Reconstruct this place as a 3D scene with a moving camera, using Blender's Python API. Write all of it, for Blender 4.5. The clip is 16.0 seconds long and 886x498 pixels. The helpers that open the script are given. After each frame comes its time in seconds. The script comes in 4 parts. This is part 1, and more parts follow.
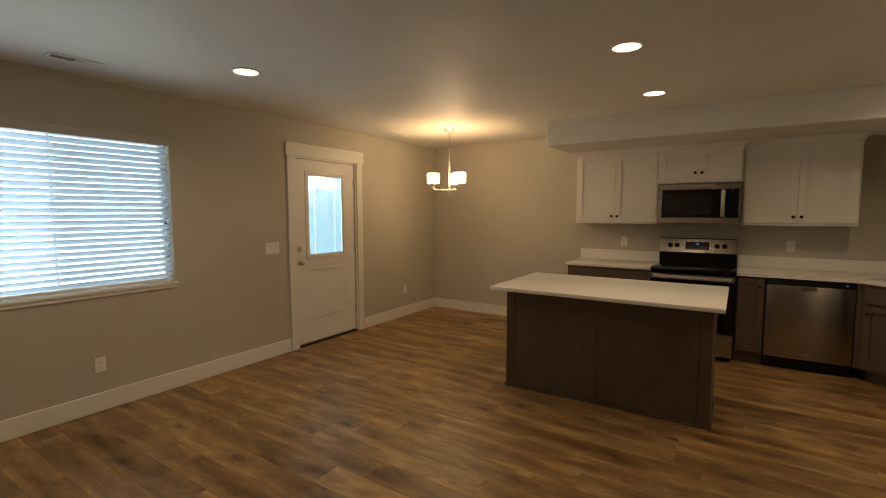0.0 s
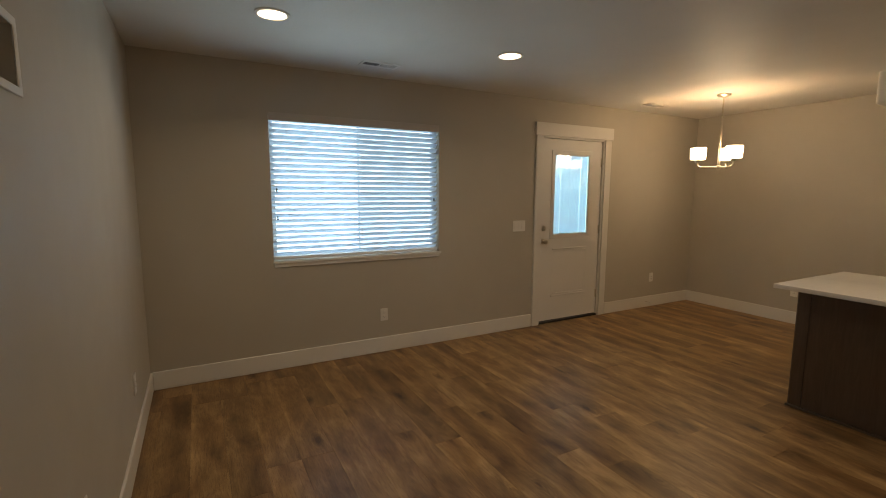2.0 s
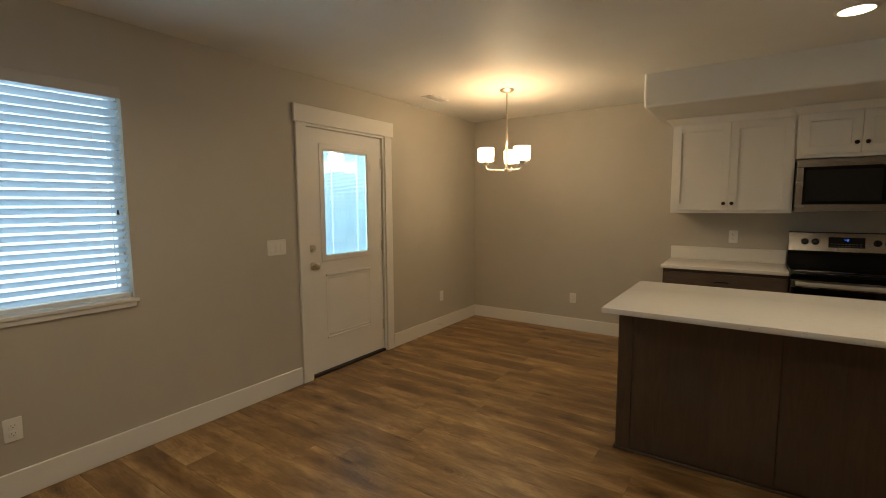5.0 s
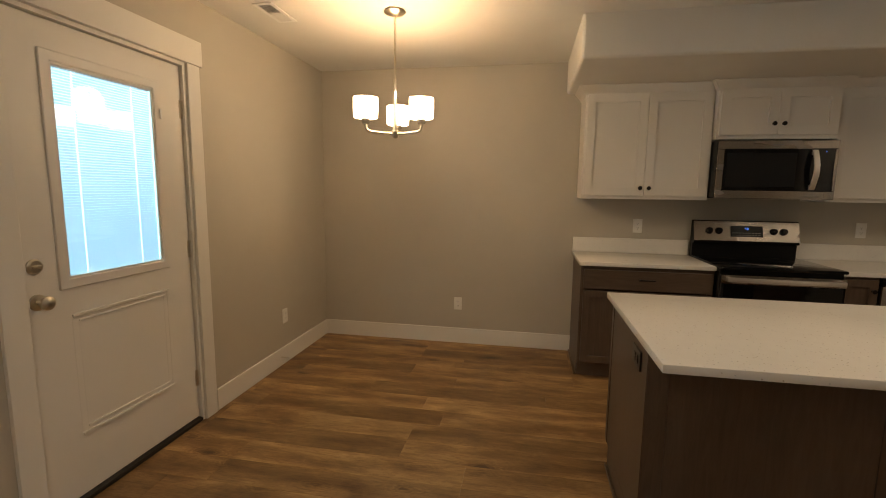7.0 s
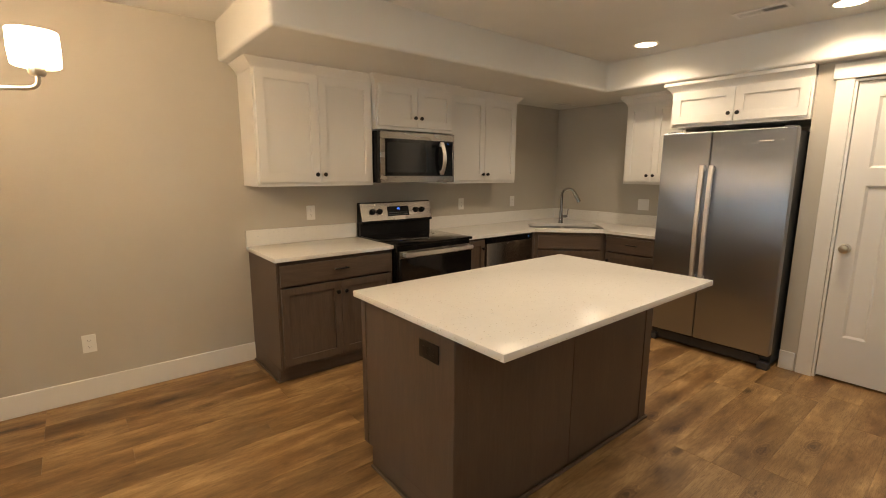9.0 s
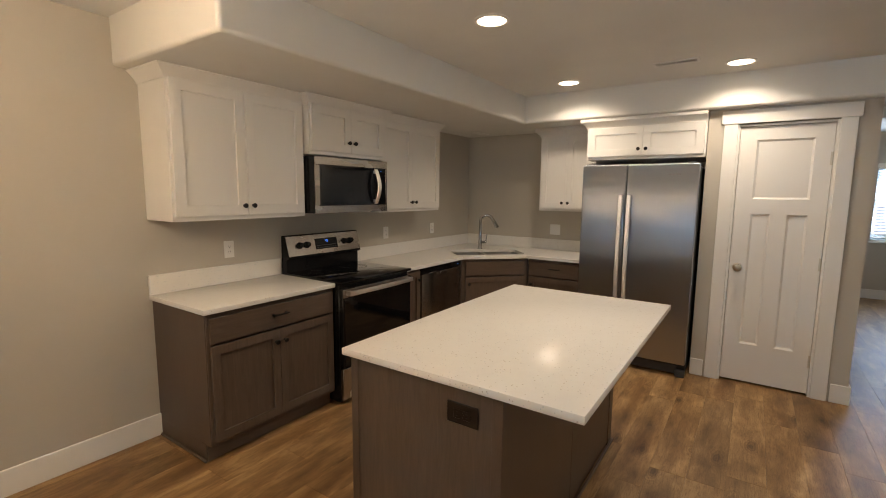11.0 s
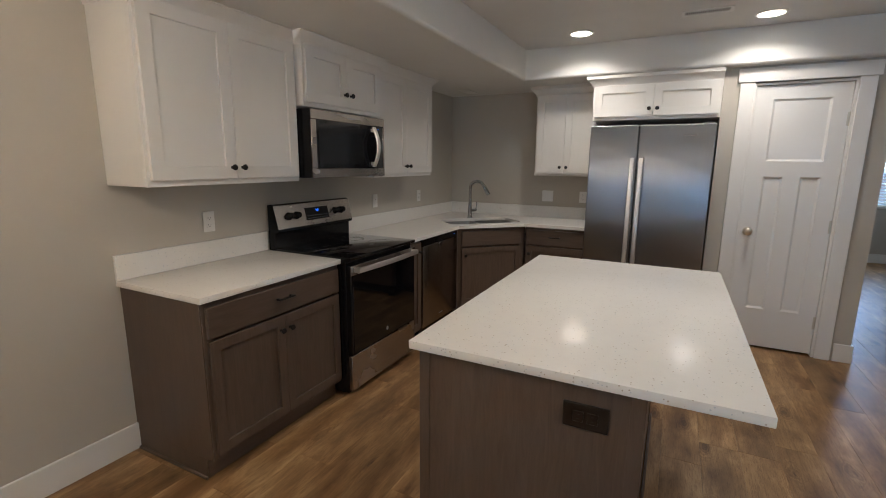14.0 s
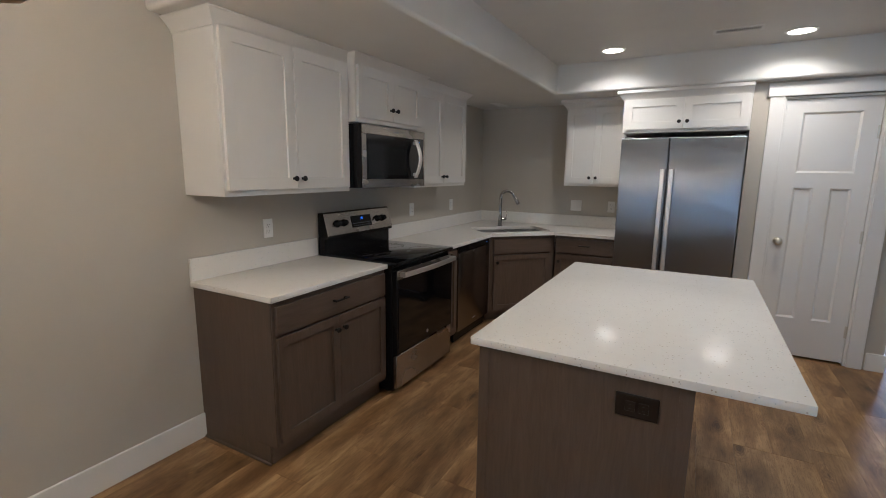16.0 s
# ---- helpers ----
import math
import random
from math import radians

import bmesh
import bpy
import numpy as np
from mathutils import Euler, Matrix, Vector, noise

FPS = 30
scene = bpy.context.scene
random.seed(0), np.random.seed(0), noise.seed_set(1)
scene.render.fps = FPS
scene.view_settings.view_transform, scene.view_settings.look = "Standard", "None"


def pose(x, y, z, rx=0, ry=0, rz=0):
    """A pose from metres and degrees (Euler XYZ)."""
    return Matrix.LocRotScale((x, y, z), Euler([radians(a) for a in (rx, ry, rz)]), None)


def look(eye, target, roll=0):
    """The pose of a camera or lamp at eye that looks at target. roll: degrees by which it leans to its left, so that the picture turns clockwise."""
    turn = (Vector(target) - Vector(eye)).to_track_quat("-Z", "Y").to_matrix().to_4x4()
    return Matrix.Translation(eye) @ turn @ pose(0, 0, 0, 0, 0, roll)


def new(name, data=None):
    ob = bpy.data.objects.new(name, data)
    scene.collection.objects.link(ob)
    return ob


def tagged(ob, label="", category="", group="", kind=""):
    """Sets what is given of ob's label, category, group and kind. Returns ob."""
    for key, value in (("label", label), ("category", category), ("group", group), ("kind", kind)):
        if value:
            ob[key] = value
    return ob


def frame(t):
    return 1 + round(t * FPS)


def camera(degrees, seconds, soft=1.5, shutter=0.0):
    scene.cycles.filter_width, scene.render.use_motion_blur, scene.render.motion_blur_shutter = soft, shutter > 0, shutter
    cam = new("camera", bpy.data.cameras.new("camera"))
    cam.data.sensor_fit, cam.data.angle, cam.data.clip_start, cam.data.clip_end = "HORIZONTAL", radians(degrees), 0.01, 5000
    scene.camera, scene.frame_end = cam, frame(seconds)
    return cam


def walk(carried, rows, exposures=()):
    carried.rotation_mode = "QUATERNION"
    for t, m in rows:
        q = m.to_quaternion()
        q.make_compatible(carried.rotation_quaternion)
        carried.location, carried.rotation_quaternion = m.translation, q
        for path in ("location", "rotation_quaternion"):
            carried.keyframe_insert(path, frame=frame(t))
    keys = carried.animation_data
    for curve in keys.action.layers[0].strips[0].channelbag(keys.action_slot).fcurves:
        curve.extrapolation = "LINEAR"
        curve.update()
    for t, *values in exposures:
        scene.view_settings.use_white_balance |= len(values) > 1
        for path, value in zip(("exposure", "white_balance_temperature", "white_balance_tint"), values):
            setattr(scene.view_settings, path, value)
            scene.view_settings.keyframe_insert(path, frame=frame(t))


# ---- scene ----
cam = camera(88.5, 16.0, soft=1.0)
PATH = [
    (0, (1.581, 1.327, 1.498), (0.493, 2.997, 1.332), -0.1),
    (0.5, (1.555, 1.265, 1.49), (0.106, 2.63, 1.299), -0.2),
    (1, (1.506, 1.238, 1.502), (-0.174, 2.307, 1.313), 0.1),
    (1.5, (1.483, 1.229, 1.509), (-0.264, 2.185, 1.33), 0.2),
    (2, (1.476, 1.245, 1.488), (-0.27, 2.186, 1.236), 0.3),
    (2.5, (1.447, 1.251, 1.449), (-0.265, 2.197, 1.033), 0.3),
    (3, (1.372, 1.309, 1.412), (-0.279, 2.284, 0.843), 0.4),
    (3.5, (1.23, 1.419, 1.413), (-0.282, 2.606, 0.862), 0.4),
    (4, (1.075, 1.598, 1.417), (-0.267, 3.017, 0.99), 0.5),
    (4.2, (0.98, 1.711, 1.427), (-0.324, 3.184, 1.07), 0.4),
    (6.3, (-0.19, 2.812, 1.447), (-1.011, 4.631, 1.314), 0.5),
    (6.5, (-0.303, 2.921, 1.436), (-1.068, 4.763, 1.28), 0.7),
    (7, (-0.505, 3.157, 1.41), (-0.865, 5.107, 1.149), 0.7),
    (7.5, (-0.644, 3.323, 1.414), (-0.498, 5.289, 1.075), 0.5),
    (8, (-0.773, 3.453, 1.431), (-0.077, 5.289, 1.052), 0.6),
    (8.5, (-0.979, 3.571, 1.454), (0.139, 5.193, 1.108), 0.4),
    (9, (-1.095, 3.64, 1.466), (0.148, 5.169, 1.128), 0.3),
    (9.5, (-1.14, 3.786, 1.48), (0.236, 5.203, 1.161), 0.4),
    (9.7, (-1.158, 3.87, 1.503), (0.301, 5.195, 1.166), 0.6),
    (11.8, (-1.404, 4.493, 1.533), (0.281, 5.545, 1.302), 0.5),
    (12, (-1.379, 4.592, 1.509), (0.321, 5.616, 1.264), 0.7),
    (12.5, (-1.274, 4.721, 1.506), (0.424, 5.742, 1.236), 0.6),
    (13, (-1.231, 4.779, 1.487), (0.49, 5.754, 1.189), 0.5),
    (13.5, (-1.246, 4.795, 1.474), (0.495, 5.72, 1.137), 0.6),
    (14, (-1.298, 4.832, 1.47), (0.455, 5.718, 1.096), 0.5),
    (14.5, (-1.385, 4.879, 1.47), (0.399, 5.705, 1.104), 0.6),
    (15, (-1.446, 4.892, 1.48), (0.375, 5.646, 1.139), 0.5),
    (15.5, (-1.473, 4.891, 1.481), (0.344, 5.66, 1.151), 0.5),
    (16, (-1.515, 4.896, 1.487), (0.21, 5.85, 1.148), 0.6),
]
EXPOSURES = [
    (0.0, -0.27, 8900, 13), (1.0, -0.52, 8100, 13), (2.5, -0.50, 8000, 12), (3.5, -0.24, 7650, 9), (4.2, -0.26, 7650, 6), (6.3, -0.24, 8000, 12),
    (7.5, 0.06, 7850, 13), (9.0, 0.75, 7600, 12), (12.0, 0.46, 6300, 12), (14.5, 0.38, 5500, 10), (16.0, 0.35, 5350, 10),
]
walk(cam, [(t, look(eye, target, roll)) for t, eye, target, roll in PATH], EXPOSURES)

# ---- light ----
world = bpy.data.worlds.new("world")
scene.world = world
world.use_nodes = True
wn = world.node_tree
sky = wn.nodes.new("ShaderNodeTexSky")
sky.sky_type, sky.sun_disc = "NISHITA", False
sky.sun_elevation, sky.sun_rotation = radians(48), radians(120)
wn.links.new(sky.outputs[0], wn.nodes["Background"].inputs[0])
wn.nodes["Background"].inputs[1].default_value = 0.15

sun_data = bpy.data.lights.new("sun", "SUN")
sun_data.energy, sun_data.angle, sun_data.color = 2.0, radians(0.5), (1.0, 0.95, 0.88)
sun = new("sun", sun_data)
sun.matrix_world = look((9, -6, 9), (0, 0, 0))

WARM = (1.0, 0.80, 0.56)
CEIL = 2.46


def lamp(name, kind, m, watts, color, size=0.1, size_y=None, spread=None):
    d = bpy.data.lights.new(name, kind)
    d.energy, d.color = watts, color
    if kind == "AREA":
        d.shape = "RECTANGLE" if size_y else "DISK"
        d.size = size
        if size_y:
            d.size_y = size_y
        if spread:
            d.spread = radians(spread)
    elif kind == "POINT":
        d.shadow_soft_size = size
    o = new(name, d)
    o.matrix_world = m
    return o


# Daylight through the openings
lamp("window_daylight", "AREA", look((-2.95, 2.52, 1.42), (2, 2.52, 3.1)), 70, (0.50, 0.77, 1.0), 2.2, 1.7)
lamp("door_daylight", "AREA", look((-2.80, 4.98, 1.46), (2, 4.98, 1.46)), 62, (0.34, 0.78, 1.0), 2.3, 1.8)
lamp("hall_window_daylight", "AREA", look((7.92, 2.3, 1.45), (3, 2.9, 2.4)), 38, (0.62, 0.78, 1.0), 1.1, 1.0)

# ---- materials ----


class Mat:
    """A small builder of node materials."""

    def __init__(self, name, color=(0.5, 0.5, 0.5), rough=0.5, metal=0.0):
        self.m = bpy.data.materials.new(name)
        self.m.use_nodes = True
        self.t = self.m.node_tree
        self.b = self.t.nodes["Principled BSDF"]
        self.set("Base Color", (*color, 1))
        self.set("Roughness", rough)
        self.set("Metallic", metal)
        self.co = None

    def set(self, key, value):
        self.b.inputs[key].default_value = value

    def node(self, kind, **inputs):
        n = self.t.nodes.new(kind)
        for k, v in inputs.items():
            n.inputs[k.replace("_", " ")].default_value = v
        return n

    def link(self, a, b):
        self.t.links.new(a, b)

    def coords(self, scale=(1, 1, 1), space="Object", offset=None):
        tc = self.node("ShaderNodeTexCoord")
        mp = self.node("ShaderNodeMapping")
        mp.inputs["Scale"].default_value = scale
        self.link(tc.outputs[space], mp.inputs["Vector"])
        if offset is not None:
            self.link(offset, mp.inputs["Location"])
        return mp.outputs[0]

    def noise(self, vec, scale, detail=4, rough=0.55, distortion=0.0):
        n = self.node("ShaderNodeTexNoise", Scale=scale, Detail=detail, Roughness=rough, Distortion=distortion)
        self.link(vec, n.inputs["Vector"])
        return n.outputs["Fac"]

    def ramp(self, fac, stops):
        r = self.node("ShaderNodeValToRGB")
        e = r.color_ramp.elements
        while len(e) < len(stops):
            e.new(0.5)
        for el, (p, c) in zip(e, stops):
            el.position, el.color = p, (*c, 1) if len(c) == 3 else c
        self.link(fac, r.inputs[0])
        return r.outputs[0]

    def mix(self, fac, a, b, blend="MIX"):
        n = self.node("ShaderNodeMix")
        n.data_type, n.blend_type = "RGBA", blend
        for v, i in ((fac, 0), (a, 6), (b, 7)):
            if hasattr(v, "is_output"):
                self.link(v, n.inputs[i])
            else:
                n.inputs[i].default_value = v if i == 0 else (*v, 1)
        return n.outputs[2]

    def bump(self, height, strength=0.1, dist=0.002):
        n = self.node("ShaderNodeBump", Strength=strength, Distance=dist)
        self.link(height, n.inputs["Height"])
        self.link(n.outputs[0], self.b.inputs["Normal"])


def paint(name, color, rough, grain=180, strength=0.15, blotch=0.04):
    a = Mat(name, color, rough)
    v = a.coords()
    big = a.noise(v, 1.3, 3)
    dark = tuple(c * (1 - blotch) for c in color)
    light = tuple(min(1, c * (1 + blotch)) for c in color)
    a.link(a.ramp(big, [(0.3, dark), (0.7, light)]), a.b.inputs["Base Color"])
    fine = a.noise(v, grain, 3)
    a.link(a.ramp(a.noise(v, 6, 4), [(0.3, (rough - 0.06,) * 3), (0.7, (rough + 0.06,) * 3)]), a.b.inputs["Roughness"])
    a.bump(fine, strength, 0.001)
    return a.m


WALL = paint("greige_wall_paint", (0.497, 0.455, 0.388), 0.62, 120, 0.4)
CEILP = paint("ceiling_paint", (0.72, 0.70, 0.655), 0.6, 45, 0.9)
TRIM = paint("white_trim_paint", (0.78, 0.755, 0.71), 0.38, 90, 0.05, 0.02)
DOORP = paint("white_door_paint", (0.78, 0.755, 0.715), 0.4, 120, 0.06, 0.02)
CABW = paint("white_cabinet_paint", (0.76, 0.73, 0.68), 0.36, 90, 0.05, 0.02)
PLASTIC = paint("white_plastic", (0.80, 0.78, 0.74), 0.35, 50, 0.02, 0.01)
SLOT = Mat("dark_slot", (0.03, 0.03, 0.03), 0.6).m
BLACK = Mat("black_enamel", (0.008, 0.008, 0.009), 0.22).m
BLACK.node_tree.nodes["Principled BSDF"].inputs["Specular IOR Level"].default_value = 0.25
KNOB = Mat("matt_black_metal", (0.02, 0.018, 0.017), 0.42, 0.6).m
GLOSS = Mat("black_glass", (0.004, 0.004, 0.005), 0.05).m
GLOSS.node_tree.nodes["Principled BSDF"].inputs["Specular IOR Level"].default_value = 0.4
NICKEL = Mat("satin_nickel", (0.64, 0.59, 0.50), 0.30, 1.0).m
CHROME = Mat("chrome", (0.42, 0.42, 0.43), 0.08, 1.0).m
CARPET = paint("beige_carpet", (0.21, 0.18, 0.145), 0.95, 220, 0.9, 0.12)
DARKWOOD = paint("dark_newel_paint", (0.03, 0.026, 0.024), 0.4, 60, 0.1, 0.1)
ROOFG = paint("pale_ground", (0.34, 0.33, 0.31), 0.9, 20, 0.3, 0.1)
VINYL = Mat("white_vinyl", (0.8, 0.8, 0.8), 0.4).m
THRESH = Mat("dark_bronze_threshold", (0.03, 0.024, 0.02), 0.5, 0.3).m
LOGO = Mat("grey_badge", (0.35, 0.35, 0.36), 0.3, 0.8).m


def emitter(name, color, strength):
    a = Mat(name, color, 0.5)
    a.set("Emission Color", (*color, 1))
    a.set("Emission Strength", strength)
    return a.m


GLOW_DOWN = emitter("downlight_lens", (1.0, 0.86, 0.66), 9.0)
GLOW_SHADE = emitter("lit_opal_glass", (1.0, 0.80, 0.56), 13.0)
GLOW_FLUSH = emitter("lit_ceiling_dome", (1.0, 0.86, 0.64), 5.0)
GLOW_BULB = emitter("lit_frosted_bulb", (1.0, 0.86, 0.68), 4.0)
GLOW_BLUE = emitter("blue_clock_digits", (0.05, 0.22, 1.0), 1.5)

_g = Mat("window_glass", (1, 1, 1), 0.02)
_g.set("Transmission Weight", 1.0)
_g.set("IOR", 1.45)
GLASS = _g.m


def slat_material():
    a = Mat("blind_slat_vinyl", (0.82, 0.84, 0.86), 0.45)
    tr = a.node("ShaderNodeBsdfTranslucent")
    tr.inputs["Color"].default_value = (0.76, 0.88, 0.99, 1)
    mx = a.node("ShaderNodeMixShader")
    mx.inputs[0].default_value = 0.52
    out = a.t.nodes["Material Output"]
    a.link(a.b.outputs[0], mx.inputs[1])
    a.link(tr.outputs[0], mx.inputs[2])
    a.link(mx.outputs[0], out.inputs["Surface"])
    return a.m


SLAT = slat_material()


def screen_material():
    """Woven mesh: dark threads with open gaps, finer than the eye can part."""
    a = Mat("insect_screen_mesh", (0.05, 0.055, 0.06), 0.6)
    gap = a.node("ShaderNodeBsdfTransparent")
    mx = a.node("ShaderNodeMixShader")
    mx.inputs[0].default_value = 0.76
    a.link(a.b.outputs[0], mx.inputs[1])
    a.link(gap.outputs[0], mx.inputs[2])
    a.link(mx.outputs[0], a.t.nodes["Material Output"].inputs["Surface"])
    return a.m


SCREEN = screen_material()


def plank_material():
    a = Mat("oak_vinyl_plank", (0.2, 0.13, 0.08), 0.4)
    info = a.node("ShaderNodeObjectInfo")
    geo = a.node("ShaderNodeNewGeometry")
    add = a.node("ShaderNodeMath")
    a.link(info.outputs["Random"], add.inputs[0])
    a.link(geo.outputs["Random Per Island"], add.inputs[1])
    rnd = add.outputs[0]
    mul = a.node("ShaderNodeVectorMath")
    mul.operation = "SCALE"
    mul.inputs[0].default_value = (37, 19, 11)
    a.link(rnd, mul.inputs["Scale"])
    v = a.coords((1, 1, 1), "Object", mul.outputs[0])

    def stretched(x, y):
        m = a.node("ShaderNodeMapping")
        m.inputs["Scale"].default_value = (x, y, 1)
        a.link(v, m.inputs["Vector"])
        return m.outputs[0]

    # soft dark and pale clouds along the board
    cloud = a.noise(stretched(2.8, 8.0), 1.0, 5, 0.6, 0.35)
    base = a.ramp(cloud, [(0.30, (0.140, 0.074, 0.028)), (0.44, (0.236, 0.138, 0.058)), (0.56, (0.320, 0.199, 0.090)), (0.70, (0.46, 0.305, 0.150))])
    # a dark heart along most boards, their long edges paler
    raw = a.coords()
    sep = a.node("ShaderNodeSeparateXYZ")
    a.link(raw, sep.inputs[0])
    across = a.node("ShaderNodeMath")
    across.operation = "MULTIPLY"
    across.inputs[1].default_value = 1 / 0.182
    a.link(sep.outputs["Y"], across.inputs[0])
    shift = a.node("ShaderNodeMath")
    shift.operation = "MULTIPLY_ADD"
    shift.inputs[1].default_value, shift.inputs[2].default_value = 0.9, -0.95
    a.link(a.noise(stretched(1.6, 3.0), 1.0, 3), shift.inputs[0])
    centre = a.node("ShaderNodeMath")
    centre.operation = "ADD"
    a.link(across.outputs[0], centre.inputs[0])
    a.link(shift.outputs[0], centre.inputs[1])
    absd = a.node("ShaderNodeMath")
    absd.operation = "ABSOLUTE"
    a.link(centre.outputs[0], absd.inputs[0])
    heart = a.ramp(absd.outputs[0], [(0.04, (0.66, 0.57, 0.49)), (0.22, (0.86, 0.80, 0.75)), (0.42, (1.12, 1.10, 1.07))])
    where = a.ramp(a.noise(stretched(1.1, 2.0), 1.0, 3), [(0.38, (0.1, 0.1, 0.1)), (0.60, (1, 1, 1))])
    base = a.mix(where, base, heart, "MULTIPLY")
    streak = a.noise(stretched(4.5, 42.0), 1.0, 4, 0.65, 0.6)
    base = a.mix(0.45, base, a.ramp(streak, [(0.35, (0.78, 0.75, 0.72)), (0.55, (1, 1, 1)), (0.68, (1.3, 1.3, 1.3))]), "MULTIPLY")
    grain = a.noise(stretched(9, 150), 1.0, 5, 0.75, 1.6)
    base = a.mix(0.6, base, a.ramp(grain, [(0.40, (0.52, 0.46, 0.41)), (0.50, (1.06, 1.06, 1.06))]), "MULTIPLY")
    # knots, few and far apart
    vor = a.node("ShaderNodeTexVoronoi", Scale=1.0, Randomness=1.0)
    a.link(stretched(1.9, 5.0), vor.inputs["Vector"])
    warp = a.node("ShaderNodeMath")
    warp.operation = "ADD"
    half = a.node("ShaderNodeMath")
    half.operation = "MULTIPLY"
    half.inputs[1].default_value = 0.16
    a.link(a.noise(stretched(16, 40), 1.0, 3), half.inputs[0])
    a.link(vor.outputs["Distance"], warp.inputs[0])
    a.link(half.outputs[0], warp.inputs[1])
    # cathedral figure: nested rings drawn out round each heart
    turns = a.node("ShaderNodeMath")
    turns.operation = "MULTIPLY"
    turns.inputs[1].default_value = 120.0
    a.link(warp.outputs[0], turns.inputs[0])
    wave = a.node("ShaderNodeMath")
    wave.operation = "SINE"
    a.link(turns.outputs[0], wave.inputs[0])
    figure = a.ramp(wave.outputs[0], [(0.0, (0.62, 0.55, 0.50)), (0.5, (1.0, 1.0, 1.0))])
    reach = a.ramp(warp.outputs[0], [(0.20, (0.8, 0.8, 0.8)), (0.42, (0, 0, 0))])
    base = a.mix(reach, base, figure, "MULTIPLY")
    knot = a.ramp(warp.outputs[0], [(0.12, (0.16, 0.12, 0.09)), (0.17, (0.50, 0.43, 0.38)), (0.26, (1, 1, 1))])
    base = a.mix(0.8, base, knot, "MULTIPLY")
    frac = a.node("ShaderNodeMath")
    frac.operation = "FRACT"
    a.link(rnd, frac.inputs[0])
    tone = a.ramp(frac.outputs[0], [(0.0, (0.80, 0.77, 0.74)), (0.35, (0.96, 0.94, 0.93)), (0.6, (1.03, 1.01, 0.99)), (1.0, (1.18, 1.17, 1.15))])
    base = a.mix(1.0, base, tone, "MULTIPLY")
    a.link(base, a.b.inputs["Base Color"])
    a.link(a.ramp(cloud, [(0.2, (0.38,) * 3), (0.8, (0.46,) * 3)]), a.b.inputs["Roughness"])
    a.bump(a.mix(0.5, streak, grain), 0.32, 0.002)
    return a.m


PLANK = plank_material()
SUBFLOOR = Mat("plank_joint", (0.13, 0.085, 0.05), 0.8).m


def stained(name, dark, light, vertical=True):
    a = Mat(name, light, 0.42)
    v = a.coords((38, 38, 4) if vertical else (4, 38, 38))
    n = a.noise(v, 1.0, 6, 0.7, 1.2)
    w = a.coords((3, 3, 1.2))
    n2 = a.noise(w, 1.0, 3)
    c = a.ramp(n, [(0.3, dark), (0.7, light)])
    c = a.mix(0.5, c, a.ramp(n2, [(0.3, (0.70, 0.69, 0.68)), (0.7, (1.12, 1.10, 1.08))]), "MULTIPLY")
    a.link(c, a.b.inputs["Base Color"])
    a.link(a.ramp(n, [(0.2, (0.36,) * 3), (0.8, (0.5,) * 3)]), a.b.inputs["Roughness"])
    a.bump(n, 0.12, 0.001)
    return a.m


STAIN = stained("grey_brown_stained_wood", (0.088, 0.060, 0.044), (0.128, 0.089, 0.066))
STAINH = stained("grey_brown_stained_wood_across", (0.088, 0.060, 0.044), (0.128, 0.089, 0.066), False)


def quartz_material():
    a = Mat("white_speckled_quartz", (0.78, 0.75, 0.70), 0.16)
    a.set("Specular IOR Level", 0.10)

    v = a.coords()
    vor = a.node("ShaderNodeTexVoronoi", Scale=110.0, Randomness=1.0)
    a.link(v, vor.inputs["Vector"])
    cell = a.node("ShaderNodeSeparateColor")
    a.link(vor.outputs["Color"], cell.inputs[0])
    few = a.node("ShaderNodeMath")
    few.operation = "GREATER_THAN"
    few.inputs[1].default_value = 0.83
    a.link(cell.outputs[0], few.inputs[0])
    near = a.node("ShaderNodeMath")
    near.operation = "LESS_THAN"
    near.inputs[1].default_value = 0.27
    a.link(vor.outputs["Distance"], near.inputs[0])
    both = a.node("ShaderNodeMath")
    both.operation = "MULTIPLY"
    a.link(few.outputs[0], both.inputs[0])
    a.link(near.outputs[0], both.inputs[1])
    fleck = a.ramp(cell.outputs[1], [(0.2, (0.52, 0.45, 0.37)), (0.8, (0.60, 0.60, 0.60))])
    body = a.ramp(a.noise(v, 24, 5), [(0.3, (0.765, 0.735, 0.69)), (0.7, (0.785, 0.758, 0.712))])
    a.link(a.mix(both.outputs[0], body, fleck), a.b.inputs["Base Color"])
    a.set("Roughness", 0.22)
    return a.m


QUARTZ = quartz_material()


def steel(name, scale, color=(0.60, 0.59, 0.58), rough=0.27, aniso=0.5, turn=0.25, wave=False):
    a = Mat(name, color, rough, 1.0)
    n = a.noise(a.coords(scale), 1.0, 2, 0.5)
    a.link(a.ramp(n, [(0.2, (rough - 0.01,) * 3), (0.8, (rough + 0.01,) * 3)]), a.b.inputs["Roughness"])
    tg = a.node("ShaderNodeTangent")
    tg.direction_type, tg.axis = "RADIAL", "Z"
    a.link(tg.outputs[0], a.b.inputs["Tangent"])
    a.set("Anisotropic", aniso)
    a.set("Anisotropic Rotation", turn)
    if wave:
        # slight oil-canning of the sheet in level bands
        swell = a.noise(a.coords((1.2, 1.2, 13.0)), 1.0, 3, 0.6, 0.5)
        a.bump(swell, 0.25, 0.006)
    return a.m


